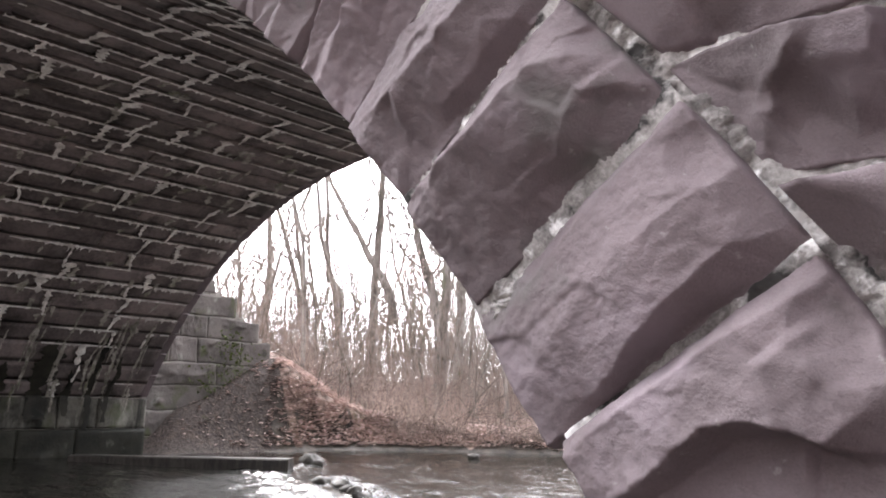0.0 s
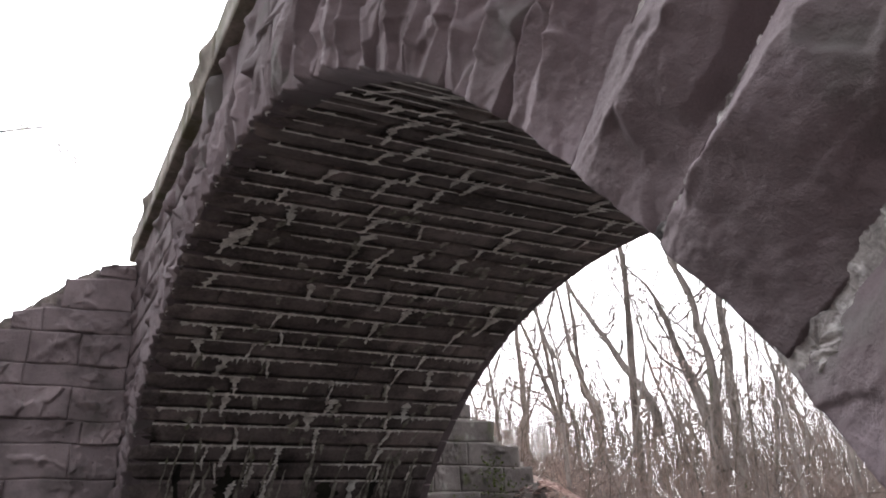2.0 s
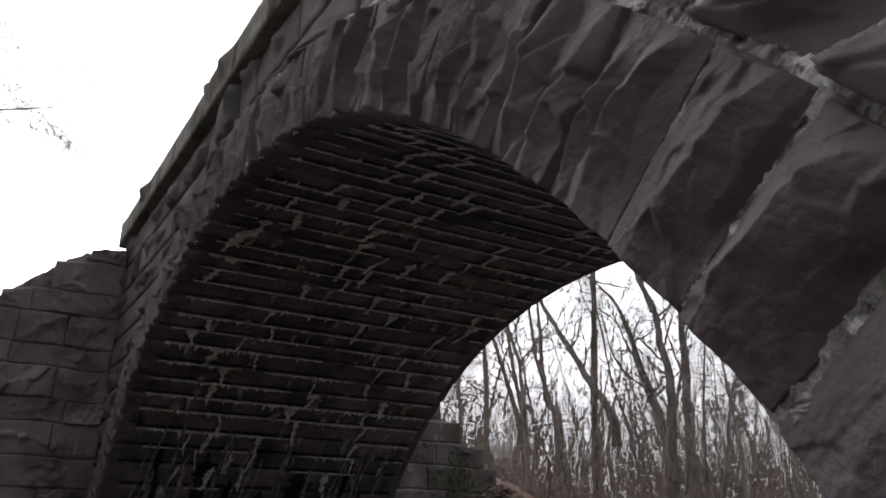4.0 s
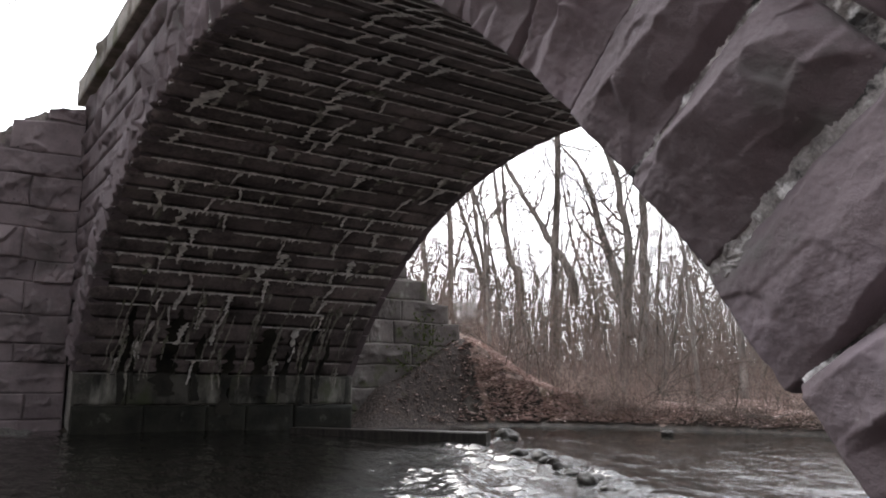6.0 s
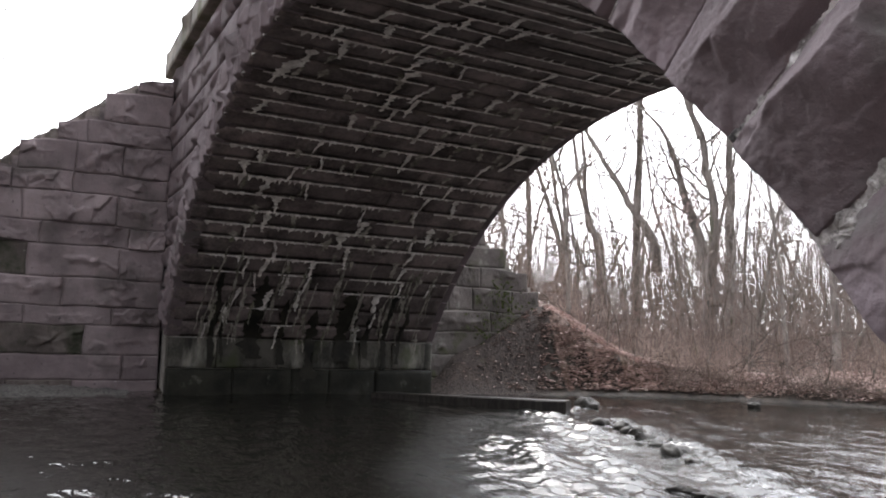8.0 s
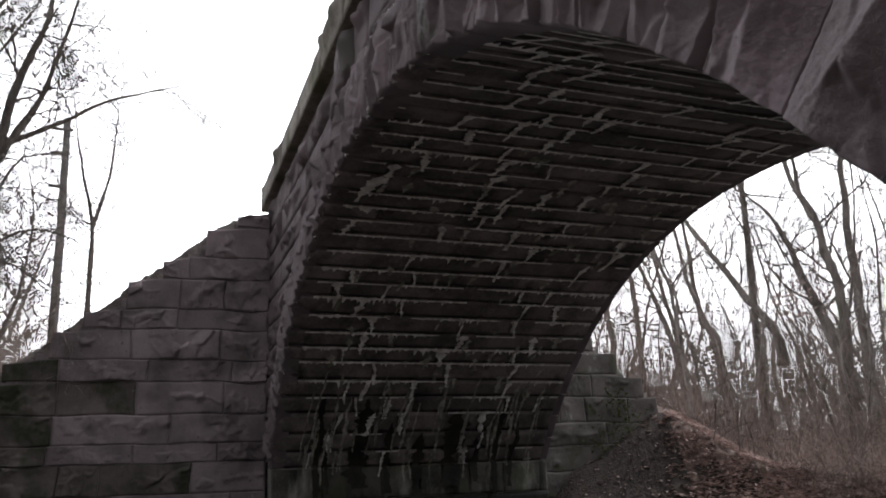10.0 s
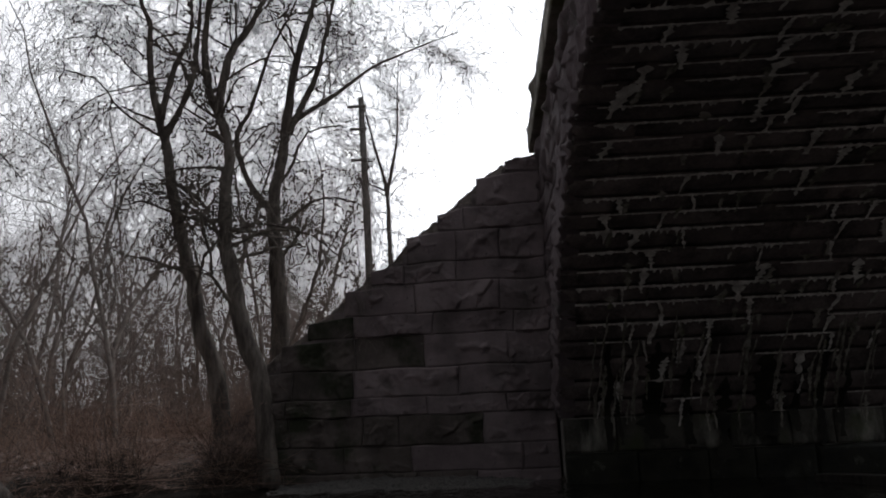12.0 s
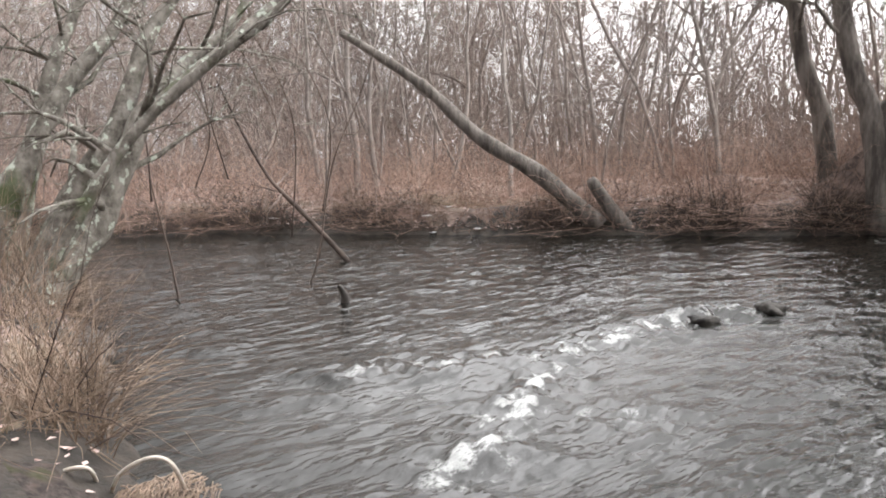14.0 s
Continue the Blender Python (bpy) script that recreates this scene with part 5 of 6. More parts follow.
woods("tall_wood_upstream", "tall slender bare trees with fine crowns across the stream", 230, tall_upstream, 53, 24, FAR_BARK, 0.007)


def young_trees(name, label, count, where, seed, mat):
    """Crooked slender trees with much-forked crowns, standing in the brush."""
    r = random.Random(seed)
    b = Build()
    done = 0
    while done < count:
        x, y = where(r)
        if channel(np.array([x]), np.array([y]))[0] < 1.0 or (y > -0.5 and y < 5.5) or (x < 0 and -4.5 < y < 0):
            continue
        done += 1
        h, rad = r.uniform(5.5, 10.5), r.uniform(0.03, 0.075)
        p, d = Vector((x, y, gh(x, y) - 0.1)), Vector((r.gauss(0, 0.11), r.gauss(0, 0.11), 1)).normalized()
        pts, rr = [p.copy()], [rad]
        for i in range(9):
            d = (d + Vector((r.gauss(0, 0.16), r.gauss(0, 0.16), 0.1))).normalized()
            p = p + d * h / 9
            pts.append(p.copy())
            rr.append(rad * (1 - 0.85 * (i + 1) / 9))
        b.tube(pts, rr, 6, False)
        for _ in range(11):
            i = r.randint(2, 9)
            a = r.uniform(0, 6.28)
            grow(b, r, pts[i], (math.cos(a), math.sin(a), r.uniform(0.3, 1.6)), h * r.uniform(0.14, 0.32), max(0.009, rr[i] * 0.55), 1, 0.06)
    tagged(new(name, b.mesh(name, mat)), label, "woods", kind="stuff")


def near_wood(r):
    deg, d = r.uniform(190, 262), 13.5 + 14 * r.random()
    return 11 + d * math.cos(radians(deg)), -2 + d * math.sin(radians(deg))


def far_wood(r):
    deg, d = r.uniform(102, 150), 18 + 18 * r.random()
    return 11 + d * math.cos(radians(deg)), -2 + d * math.sin(radians(deg))


young_trees("young_trees_upstream", "crooked bare young trees with fine forked twigs across the stream", 60, near_wood, 81, FAR_BARK)
young_trees("young_trees_beyond", "crooked grey young trees in the brush beyond the arch", 60, far_wood, 82, PALE_BARK)


def thicket(name, label, count, where, seed, mat, tall, arch=0.35, radius=(0.004, 0.009), segs=4, keep=lambda x, y, r: True, wander=0.16, sides=(1, 3)):
    """Thin bare stems in a tangle; tall: low and high length; arch: how far they bow over; wander: how crooked they are."""
    r = random.Random(seed)
    b = Build()
    done = tries = 0
    while done < count and tries < count * 6:
        tries += 1
        x, y = where(r)
        z = gh_fast(x, y)
        clump = noise.noise(Vector((x * 0.8, y * 0.8, seed)))
        if z < 0.05 or clump < -0.25 * r.random() - 0.05 or not keep(x, y, r):
            continue
        done += 1
        ln = r.uniform(*tall) * (0.55 + 0.9 * max(0.0, 0.5 + noise.noise(Vector((x * 0.45, y * 0.45, seed)))))
        a, lean = r.uniform(0, 6.28), abs(r.gauss(0, arch))
        d = Vector((math.cos(a) * lean, math.sin(a) * lean, 1)).normalized()
        p = Vector((x, y, z - 0.03))
        pts, rad = [p.copy()], r.uniform(*radius)
        for i in range(segs):
            d = (d + Vector((math.cos(a) * lean * 0.4 + r.gauss(0, wander), math.sin(a) * lean * 0.4 + r.gauss(0, wander), r.gauss(-lean * 0.35, wander * 0.7)))).normalized()
            p = p + d * ln / segs
            p.z = max(p.z, z + 0.02)
            pts.append(p.copy())
        b.tube(pts, [rad * (1 - 0.75 * i / segs) for i in range(segs + 1)], 3, False)
        for _ in range(r.randint(*sides)):
            i = r.randint(1, segs)
            k = pts[i - 1].lerp(pts[i], r.random())
            b.tube([k, k + Vector((r.gauss(0, 0.6), r.gauss(0, 0.6), r.gauss(0.25, 0.5))) * ln * r.uniform(0.12, 0.3)], [rad * 0.55, rad * 0.25], 3, False)
    tagged(new(name, b.mesh(name, mat)), label, "brush", kind="stuff")


GX, GY = np.arange(-60, 40.01, 0.25), np.arange(-70, 75.01, 0.25)
GH = ground_height(*np.meshgrid(GX, GY))


def gh_fast(x, y):
    fx, fy = (x + 60) / 0.25, (y + 70) / 0.25
    i, j = int(fx), int(fy)
    if 0 <= i < len(GX) - 1 and 0 <= j < len(GY) - 1:
        a, b = fx - i, fy - j
        return float((GH[j, i] * (1 - a) + GH[j, i + 1] * a) * (1 - b) + (GH[j + 1, i] * (1 - a) + GH[j + 1, i + 1] * a) * b)
    return -1.0


def far_bank(r):
    """Along the edge of the bank beyond the arch, thicker further back."""
    a, d = radians(r.uniform(98, 150)), 12.5 + 18 * r.random() ** 1.2
    return 12 + d * math.cos(a), -1 + d * math.sin(a)


def deep_wood(r):
    a, d = radians(r.uniform(99, 150)), 18 + 26 * r.random()
    return 12 + d * math.cos(a), -1 + d * math.sin(a)


def behind(x, y, r):
    """Leaves the gravel and leaf slope near the far water's edge clear."""
    d = float(channel(np.array([x]), np.array([y]))[0])
    return d > 0.9 + 0.5 * math.sin(x * 1.3 + y) + abs(r.gauss(0, 0.7)) and (not (x > -2.2 and y < 9.3) or (x + 0.8 * y > 7.2 and r.random() < 0.3))


def far_edge(r):
    s = r.uniform(0, 1)
    return float(np.interp(s, [0, 0.2, 0.5, 1], [0.9, 2.0, 4.3, 8.5])) + r.gauss(-0.3, 0.3), float(np.interp(s, [0, 0.2, 0.5, 1], [8.8, 10.0, 12.4, 15.0])) + r.gauss(0.35, 0.3)


def left_bank(r):
    y = r.uniform(-24, -4.6)
    edge = np.interp(y, [-24, -19, -16.3, -14.8, -13.9, -11.35, -9.2, -7.0, -5.05], [10, 8.5, 7.0, 5.6, 4.2, 3.15, 1.94, 0.7, -0.42])
    return edge - 0.15 - 12 * r.random() ** 1.6, y


def under_wood(r):
    deg, d = (r.uniform(186, 214) if r.random() < 0.55 else r.uniform(214, 262)), 17 + 26 * r.random()
    return 11 + d * math.cos(radians(deg)), -2 + d * math.sin(radians(deg))


def left_rim(r):
    y = r.uniform(-22, -4.6)
    edge = np.interp(y, [-24, -19, -16.3, -14.8, -13.9, -11.35, -9.2, -7.0, -5.05], [10, 8.5, 7.0, 5.6, 4.2, 3.15, 1.94, 0.7, -0.42])
    return edge - 0.05 - abs(r.gauss(0, 0.35)), y


def right_rim(r):
    y = r.uniform(-12, -4.2)
    edge = np.interp(y, [-14, -9.5, -7, -4.9, -3.2], [9.3, 8.7, 9.0, 9.7, 10.25])
    return edge + 0.02 + abs(r.gauss(0, 0.4)), y


thicket("tall_saplings_beyond", "thin grey saplings crowding the far bank", 900, far_bank, 61, TWIG, (2.0, 5.2), 0.2, (0.004, 0.013), 6, behind, 0.1, (5, 11))
thicket("brush_beyond", "tangled brown winter brush beyond the arch", 6500, far_bank, 62, BRUSH, (0.5, 2.4), 0.45, (0.003, 0.0075), keep=behind, wander=0.2)
thicket("dark_saplings_beyond", "dark crooked stems rising from the leaves beyond the arch", 420, far_bank, 84, BARK, (1.2, 3.6), 0.4, (0.006, 0.016), 7, lambda x, y, r: channel(np.array([x]), np.array([y]))[0] > 0.5, 0.16, (4, 9))
thicket("bank_roots", "dark roots and dead stems trailing from the far bank", 1100, far_edge, 85, DARK_STEM, (0.25, 0.8), 1.3, (0.003, 0.008), wander=0.26)
thicket("far_stems", "dense fine grey stems filling the wood beyond the arch", 4200, deep_wood, 86, FAR_BARK, (1.8, 4.8), 0.16, (0.006, 0.013), 5, wander=0.09, sides=(2, 5))
thicket("bramble_edge", "dead brambles hanging over the far bank", 900, far_edge, 63, TWIG, (0.3, 0.9), 0.9)
thicket("tall_saplings_upstream", "thin grey saplings on the opposite bank", 300, left_bank, 64, TWIG, (1.6, 3.6), 0.35, (0.005, 0.012), 6, wander=0.14, sides=(5, 11))
thicket("brush_upstream", "reddish-brown winter brush on the opposite bank", 6000, left_bank, 65, RUSSET, (0.5, 1.7), 0.8, (0.0025, 0.006), wander=0.24)
thicket("arching_brambles", "tangled russet canes arching over the opposite bank", 3200, left_bank, 83, RUSSET, (1.0, 2.3), 1.5, (0.003, 0.006), 6, wander=0.3)
thicket("understory_upstream", "grey-brown young growth crowding under the wood across the stream", 3600, under_wood, 69, TWIG, (1.6, 5.6), 0.6, (0.008, 0.018), 5, wander=0.24, sides=(3, 6))
thicket("crest_brush", "dark reddish stems growing along the top of the wing wall", 700, lambda r: (r.uniform(-2.6, -1.25), r.uniform(-5.4, -1.2)), 70, BRUSH, (0.2, 0.8), 0.8, (0.003, 0.007))
thicket("bramble_rim", "dark dead stems hanging over the water's edge", 3400, left_rim, 66, DARK_STEM, (0.3, 1.1), 1.2, wander=0.26)
thicket("straw_grass", "pale dry grass on the near bank", 2600, right_rim, 67, STRAW, (0.25, 0.8), 0.7, (0.002, 0.004), sides=(0, 1))
thicket("bramble_near", "dark dead brambles in the grass of the near bank", 500, right_rim, 68, DARK_STEM, (0.3, 0.9), 0.9, (0.002, 0.005))


# ---- fallen leaves ----
def bare_gravel(x, y):
    """How far the gravel fan below the far wing wall lies bare."""
    return float(smooth(0.5, -0.1, x + 0.5 + 1.4 * (y - 7.3) + 0.3 * math.sin(x * 4 + y * 3)))


def leaves(name, label, count, where, seed, size=(0.035, 0.075)):
    r = random.Random(seed)
    b = Build()
    for _ in range(count):
        x, y = where(r)
        z = gh_fast(x, y)
        if z < 0.08 or (name != "gravel_leaves" and -3 < x < 2 and 4 < y < 9.5 and bare_gravel(x, y) > r.random()):
            continue
        s, a = r.uniform(*size), r.uniform(0, 6.28)
        c, sn = math.cos(a), math.sin(a)
        z += 0.006 + 0.02 * r.random()
        tip = r.uniform(-0.3, 0.5) * s
        side = r.uniform(0.0, 0.4) * s
        loc = [(-s, 0, tip * 0.4), (0, -0.45 * s, side), (0, 0, 0), (0, 0.45 * s, side * 0.6), (s, 0, tip)]
        b.add([(x + px * c - py * sn, y + px * sn + py * c, z + pz) for px, py, pz in loc], [(0, 1, 2), (0, 2, 3), (1, 4, 2), (2, 4, 3)])
    tagged(new(name, b.mesh(name, LEAF, False)), label, "leaves", kind="stuff")


def slope_leaves(r):
    s, back = r.random(), 0.3 + 8.5 * r.random() ** 1.4
    x, y = (float(np.interp(s, [0, 0.2, 0.45, 0.7, 1], k)) for k in ([0.4, 0.9, 2.0, 4.0, 8.5], [6.9, 8.6, 10.0, 12.2, 15.0]))
    return x - 0.7 * back + r.gauss(0, 0.2), y + 0.65 * back + r.gauss(0, 0.2)


leaves("fallen_leaves", "pinkish-brown fallen leaves strewn on the far bank", 42000, slope_leaves, 71, (0.04, 0.085))
leaves("crest_leaves", "brown fallen leaves on the slope beside the far wing wall", 24000, lambda r: (r.uniform(-5.5, 1.6), r.uniform(6.6, 12.5)), 74, (0.04, 0.095))
leaves("wall_foot_leaves", "brown fallen leaves banked behind the far wing wall", 4500, lambda r: (r.uniform(-4.5, -0.4), r.uniform(5.0, 8.8)), 75, (0.04, 0.085))
leaves("gravel_leaves", "scattered brown leaves on the gravel by the far wing wall", 450, lambda r: (r.gauss(-0.2, 0.5), r.gauss(6.6, 0.8)), 76, (0.03, 0.07))
leaves("fallen_leaves_upstream", "dark brown fallen leaves on the opposite bank", 4500, left_bank, 72)
leaves("fallen_leaves_near", "brown fallen leaves on the near bank", 1200, lambda r: (r.uniform(9.5, 14), r.uniform(-8, 0)), 73, (0.015, 0.035))


# ---- things in and beside the stream ----
def lump_rock(label, at, size, seed, mat=ROCK, name="rock", group="rocks in the stream"):
    r = random.Random(seed)
    bm = bmesh.new()
    bmesh.ops.create_icosphere(bm, subdivisions=3, radius=1)
    off = Vector((r.uniform(-30, 30), r.uniform(-30, 30), 0))
    for vert in bm.verts:
        p = vert.co.copy()
        k = 1 + 0.5 * noise.noise(p * 1.3 + off) + 0.25 * abs(noise.noise(p * 2.6 + off)) + 0.1 * noise.noise(p * 5 + off)
        vert.co = Vector((p.x * size[0], p.y * size[1], max(p.z, -0.5) * size[2])) * k
    me = bpy.data.meshes.new(name)
    bm.to_mesh(me)
    bm.free()
    me.polygons.foreach_set("use_smooth", [True] * len(me.polygons))
    me.materials.append(mat)
    ob = new(name, me)
    ob.location = at
    ob.rotation_euler[2] = r.uniform(0, 6.28)
    return tagged(ob, label, "rock", group)


r = random.Random(5)
for i in range(9):
    t = i / 8
    x, y = 4.5 + 2.5 * t + r.gauss(0, 0.1), 4.85 - 1.2 * t + r.gauss(0, 0.1)
    lump_rock("wet black rock breaking the riffle under the arch", (x, y, 0.0), (r.uniform(0.07, 0.16), r.uniform(0.06, 0.12), r.uniform(0.04, 0.09)), 100 + i)
for i in range(11):
    t = i / 10
    x, y = 7.95 + 1.15 * t + r.gauss(0, 0.03), 2.5 + 0.12 * math.sin(3 * t) + r.gauss(0, 0.04)
    lump_rock("wet black rock in a line across the shallow run", (x, y, 0.0), (r.uniform(0.05, 0.12), r.uniform(0.035, 0.06), r.uniform(0.025, 0.045)), 130 + i)
for x, y, q in ((2.55, 5.95, 0.22), (3.0, 9.2, 0.12), (5.9, -3.6, 0.1), (6.4, -4.0, 0.08), (5.2, -3.4, 0.12)):
    lump_rock("dark wet rock at the water's edge", (x, y, 0.02), (q, q * 0.75, q * 0.55), int(x * 10 + y * 7))


def slab_box(b, cx, cy, cz, lx, ly, lz, seed):
    """A worn squared timber along local x."""
    n = 14
    for k in range(n + 1):
        t = k / n - 0.5
        q = noise.noise(Vector((t * 4, seed, 0))) * 0.012
        for sy, sz in ((-1, -1), (1, -1), (1, 0.8), (0.86, 1), (-0.86, 1), (-1, 0.8)):
            b.v.append((cx + t * lx, cy + sy * ly / 2 + q, cz + sz * lz / 2 + q * 0.5))
    for k in range(n):
        for j in range(6):
            a, c = k * 6 + j, k * 6 + (j + 1) % 6
            b.f.append((a, c, c + 6, a + 6))
    b.f += [tuple(range(6))[::-1], tuple(n * 6 + j for j in range(6))]


b = Build()
slab_box(b, 0, 0, 0, 3.2, 0.26, 0.17, 3)
beam = new("timber_beam", b.mesh("timber_beam", TIMBER, False))
beam.matrix_basis = pose(1.95, 4.12, 0.045, 0, -1.6, 37.5)
tagged(beam, "wet black squared timber lying in the shallows by the abutment", "timber")

b = Build()
b.tube(bend([(0.98, -7.9, 0.12), (1.52, -8.7, 0.98), (2.02, -9.44, 1.55), (2.43, -10.05, 2.25), (2.74, -10.5, 2.69), (3.3, -11.34, 3.36)], 6), [0.155 * (1 - 0.02 * i) * (1 + 0.07 * math.sin(i * 1.3)) for i in range(31)], 12)
log = thing("fallen_trunk", "bare barkless trunk leaning out over the water from the bank", "tree trunk", at=(0.98, -7.9, gh(0.98, -7.9)))
under("trunk", b.mesh("trunk", BARK), log)
r = random.Random(8)
for k in range(5):
    wood = Build()
    p = Vector((1.5, -8.7, 0.98)).lerp(Vector((3.3, -11.3, 3.36)), 0.3 + 0.17 * k)
    grow(wood, r, p, (r.uniform(-1, 1), r.uniform(-1, 0.3), 0.6), r.uniform(0.6, 1.4), 0.014, 2, 0.05)
    under("limb", wood.mesh("limb", BARK), log)
b = Build()
b.tube(bend([(0.72, -7.5, 0.0), (0.93, -7.82, 0.5), (1.06, -8.03, 0.88)], 4), [0.14, 0.13, 0.12, 0.115, 0.11, 0.105, 0.1, 0.095, 0.06], 10)
tagged(new("broken_stump", b.mesh("broken_stump", BARK)), "dark broken stump leaning beside the fallen trunk", "stump")


def stick(label, pts, rad, seed, name="dead_branch", twigs=3):
    r = random.Random(seed)
    line = bend(pts, 6)
    t = thing(name, label, "branch", "dead branches in the water", at=pts[0])
    b = Build()
    b.tube(line, [rad * (1 - 0.75 * i / (len(line) - 1)) for i in range(len(line))], 6)
    under("stem", b.mesh("stem", TIMBER if name == "snag" else DARK_STEM), t)
    for _ in range(twigs):
        wood = Build()
        i = r.randint(len(line) // 3, len(line) - 2)
        grow(wood, r, line[i], (r.gauss(0, 1), r.gauss(0, 1), r.gauss(0.2, 0.5)), r.uniform(0.3, 0.8), rad * 0.35, 2, 0.05)
        under("twig", wood.mesh("twig", TWIG), t)


stick("dark dead branch slanting out of the water", [(5.2, -8.7, -0.15), (5.62, -9.01, 0.49), (5.92, -9.24, 0.91), (6.07, -9.36, 1.16), (6.3, -9.5, 1.7), (6.49, -9.67, 2.3)], 0.04, 1, twigs=7)
stick("thin twig hanging down into the water", [(7.93, -7.99, -0.1), (7.99, -8.02, 0.45), (8.1, -8.07, 1.18), (8.05, -8.05, 1.5), (7.7, -7.9, 1.9)], 0.012, 2)
stick("long thin shoot dipping into the stream", [(6.56, -7.83, -0.1), (6.45, -7.75, 0.29), (6.29, -7.64, 1.26), (6.01, -7.47, 1.99), (5.74, -7.29, 2.9)], 0.013, 3)
stick("black snag standing in the stream", [(7.06, -6.49, -0.15), (7.05, -6.5, 0.05), (7.1, -6.52, 0.17)], 0.06, 4, name="snag", twigs=0)
for k in range(7):
    q = random.Random(40 + k)
    x, y = 6.2 + 0.35 * k, -7.4 - 0.25 * q.random()
    stick("thin bare shoot drooping from the leaning trunks", [(x, y, 0.5 + q.random() * 1.2), (x + q.uniform(-0.2, 0.2), y, 1.7), (x + 0.3, y - 0.1, 2.6), (x + 0.7, y - 0.2, 3.1)], 0.008, 50 + k, name="drooping_shoot", twigs=2)

frame_thing = thing("tube_frame", "bent cream-painted metal tube frame lying on the bank edge", "metal frame", at=(10.2, -3.8, 0.03))
for pts in ([(10.433, -4.05, 0.08), (10.34, -3.9, 0.17), (10.28, -3.83, 0.19), (10.235, -3.86, 0.14), (10.193, -3.93, 0.03)],
            [(10.19, -3.85, 0.02), (10.173, -3.772, 0.14), (10.117, -3.703, 0.2), (10.061, -3.653, 0.21), (10.03, -3.6, 0.18), (9.965, -3.64, 0.03)]):
    b = Build()
    b.tube(bend(pts, 6), [0.0085] * (6 * (len(pts) - 1) + 1), 10)
    under("bent_tube", b.mesh("bent_tube", TUBE), frame_thing)
b = Build()
b.tube([(10.65, -3.98, 0.17), (10.43, -3.8, 0.14), (10.294, -3.727, 0.1)], [0.012] * 3, 10)
under("rail", b.mesh("rail", TUBE), frame_thing, "pinkish chipped rail")
b = Build()
q = random.Random(9)
for k in range(240):
    x, y = 9.86 + 0.32 * q.random(), -3.85 + 0.3 * q.random()
    a = q.gauss(0.9, 0.35)
    l = q.uniform(0.06, 0.2)
    b.tube([(x, y, 0.04 + 0.03 * q.random()), (x + l * math.cos(a) / 2, y + l * math.sin(a) / 2, 0.07), (x + l * math.cos(a), y + l * math.sin(a), 0.04)], [0.003, 0.003, 0.002], 3, False)
tagged(new("straw_mat", b.mesh("straw_mat", STRAW)), "matted dry straw caught beside the metal frame", "straw", kind="stuff")

# utility pole far behind the wing wall
pole = thing("utility_pole", "grey wooden utility pole with short cross arms", "utility pole", at=(-16.3, -5.1, gh(-16.3, -5.1)))
b = Build()
b.tube([(-16.3, -5.05, gh(-16.3, -5.1) - 0.2), (-16.28, -5.2, 8), (-16.25, -5.33, 12.6)], [0.17, 0.15, 0.12], 10)
under("post", b.mesh("post", POLE), pole)
for z, l in ((12.2, 0.5), (11.3, 0.45), (10.1, 0.4)):
    b = Build()
    b.tube([(-16.1, -5.3 - l, z), (-16.1, -5.3 + l * 0.4, z)], [0.07, 0.07], 6)
    under("cross_arm", b.mesh("cross_arm", POLE), pole)

b = Build()
b.tube([(-9.9, -16.7, gh(-9.9, -16.7) - 0.1), (-9.9, -16.7, 3.2), (-9.88, -16.7, 4.2), (-9.88, -16.7, 4.27)], [0.09, 0.09, 0.085, 0.05], 8)
tagged(new("post", b.mesh("post", PALE)), "white painted post standing deep in the wood", "post")

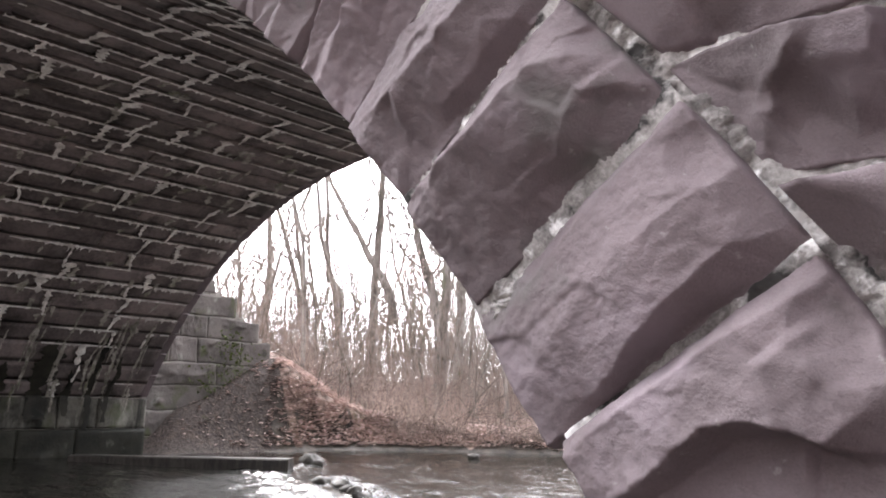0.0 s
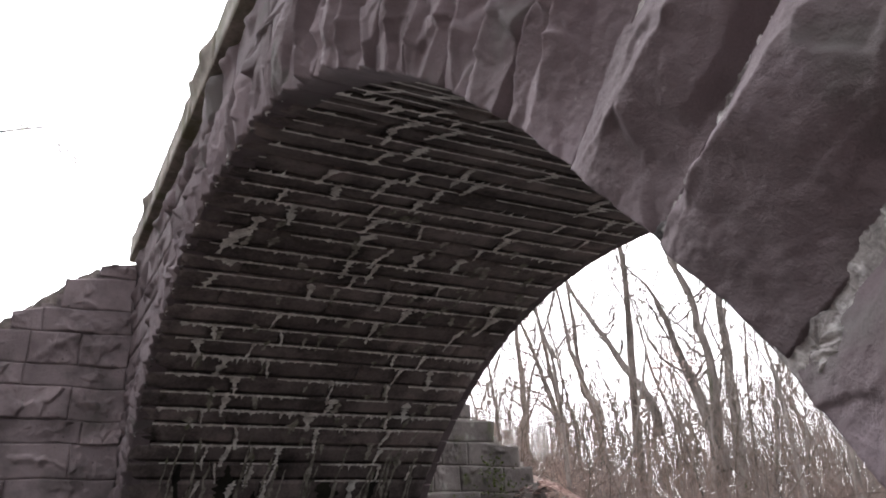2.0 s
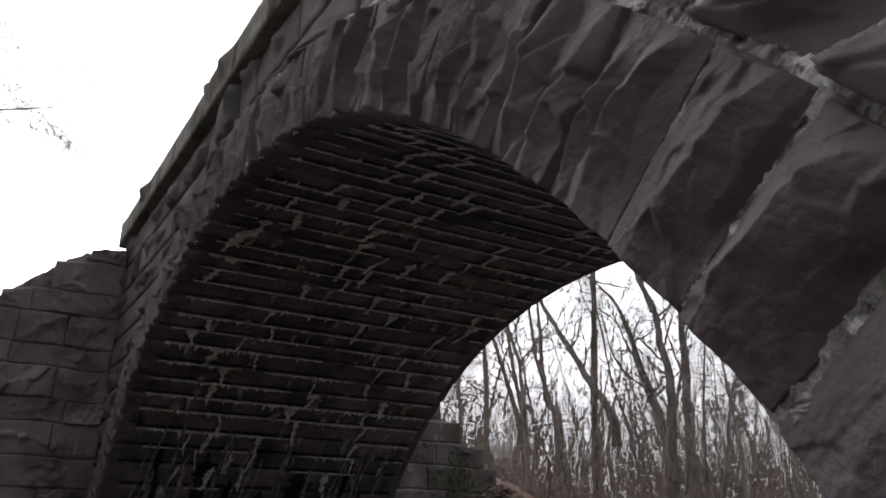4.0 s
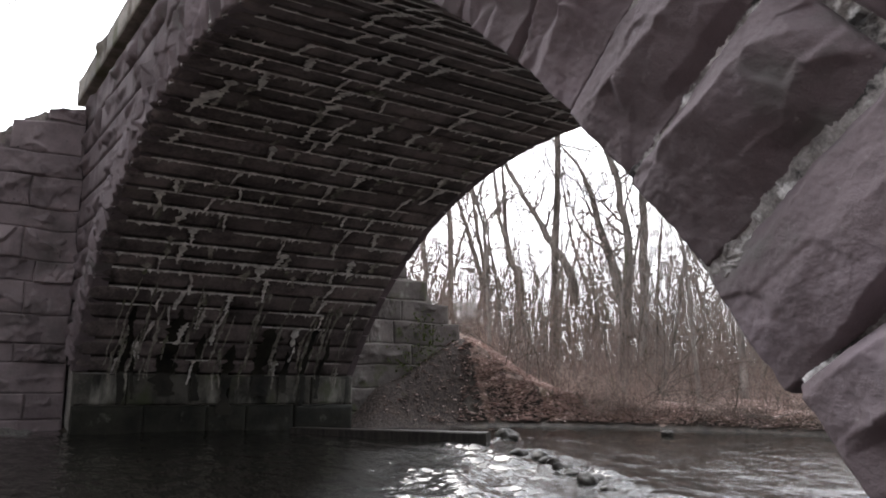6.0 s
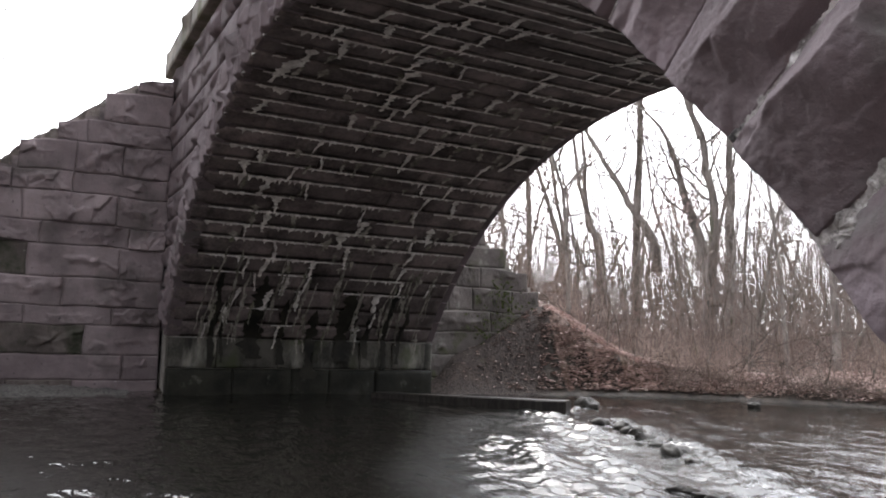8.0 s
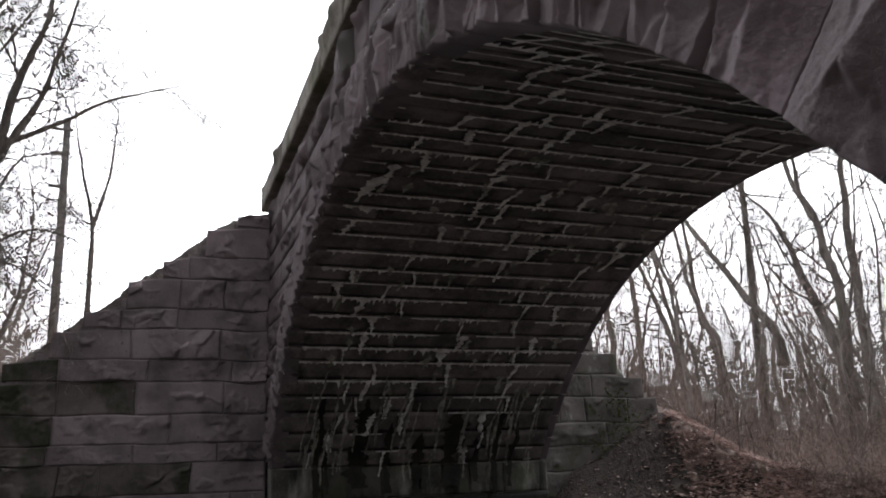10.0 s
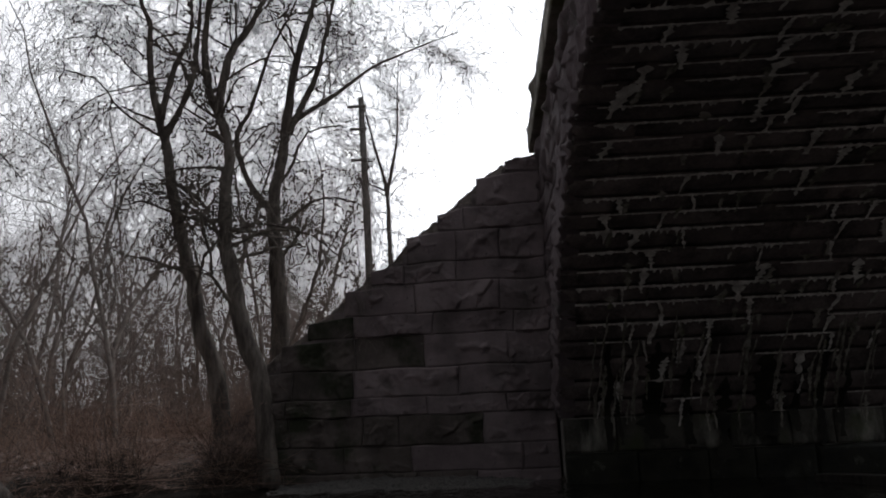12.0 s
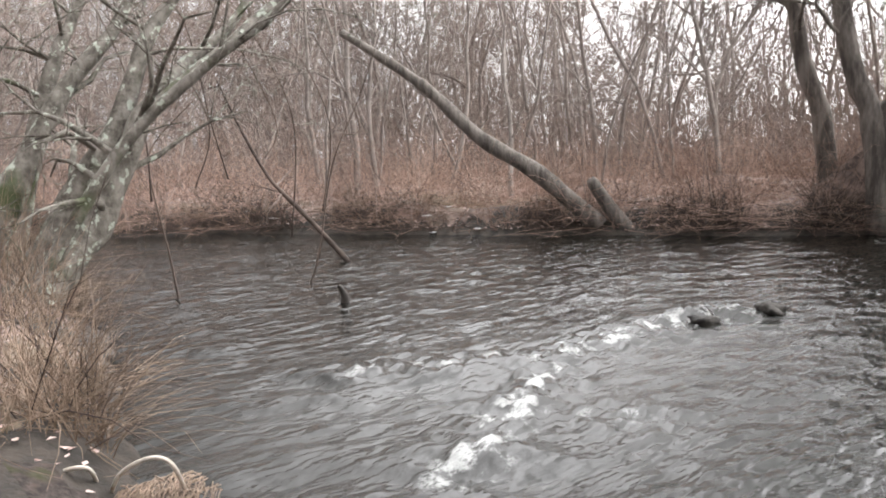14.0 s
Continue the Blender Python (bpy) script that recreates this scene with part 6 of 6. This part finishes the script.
# pale scraps washed up on the opposite bank
r = random.Random(77)
for x, y in ((5.2, -14.75), (4.75, -14.45), (3.75, -13.9), (3.6, -13.2), (2.45, -10.2), (2.3, -10.5), (1.9, -10.4), (2.0, -9.6)):
    lump_rock("pale scrap of litter washed up at the water's edge", (x, y, max(0.04, gh(x, y) + 0.02)), (r.uniform(0.04, 0.15), r.uniform(0.03, 0.06), 0.012), int(x * 31), mat=PALE, name="litter_scrap", group="litter at the water's edge")

# moss and ferns on the far wing wall
b = Build()
r = random.Random(15)
for cx, cz, sp, cnt in ((6.3, 1.9, 0.14, 130), (6.5, 1.45, 0.3, 300), (5.9, 1.15, 0.25, 140)):
    for k in range(cnt):
        y, z = cx + r.gauss(0, sp), cz + r.gauss(0, sp * 0.8)
        x = -0.3 - 0.12 * (y - 4.52) - 0.06 * z + 0.06
        s_ = r.uniform(0.02, 0.07)
        d = Vector((r.uniform(0.3, 1), r.gauss(0, 0.7), r.gauss(0.1, 0.7))).normalized() * s_
        e = Vector((0, r.gauss(0, 1), r.gauss(0, 1))).normalized() * s_ * 0.4
        p = Vector((x, y, z))
        b.add([tuple(p - e), tuple(p + e), tuple(p + d)], [(0, 1, 2)])
tagged(new("wall_moss", b.mesh("wall_moss", MOSS, False)), "tufts of green moss and fern on the far wing wall", "moss", kind="stuff")

# russet leaves still hanging on twigs beyond the arch
b = Build()
r = random.Random(18)
for cx, cy, cz, sp, cnt in ((-2.2, 12.6, 4.3, 0.3, 150), (-6.9, 12.6, 6.2, 0.45, 120), (-8.6, 12.4, 6.3, 0.4, 110)):
    for k in range(cnt):
        p = Vector((cx + r.gauss(0, sp), cy + r.gauss(0, sp), cz + r.gauss(0, sp)))
        d, e = Vector((r.gauss(0, 1), r.gauss(0, 1), r.gauss(-0.5, 1))).normalized() * 0.06, Vector((r.gauss(0, 1), r.gauss(0, 1), r.gauss(0, 1))).normalized() * 0.03
        b.add([tuple(p - d), tuple(p - e), tuple(p + d), tuple(p + e)], [(0, 1, 2, 3)])
tagged(new("hanging_leaves", b.mesh("hanging_leaves", LEAF, False)), "russet dead leaves still on the twigs", "leaves", kind="stuff")
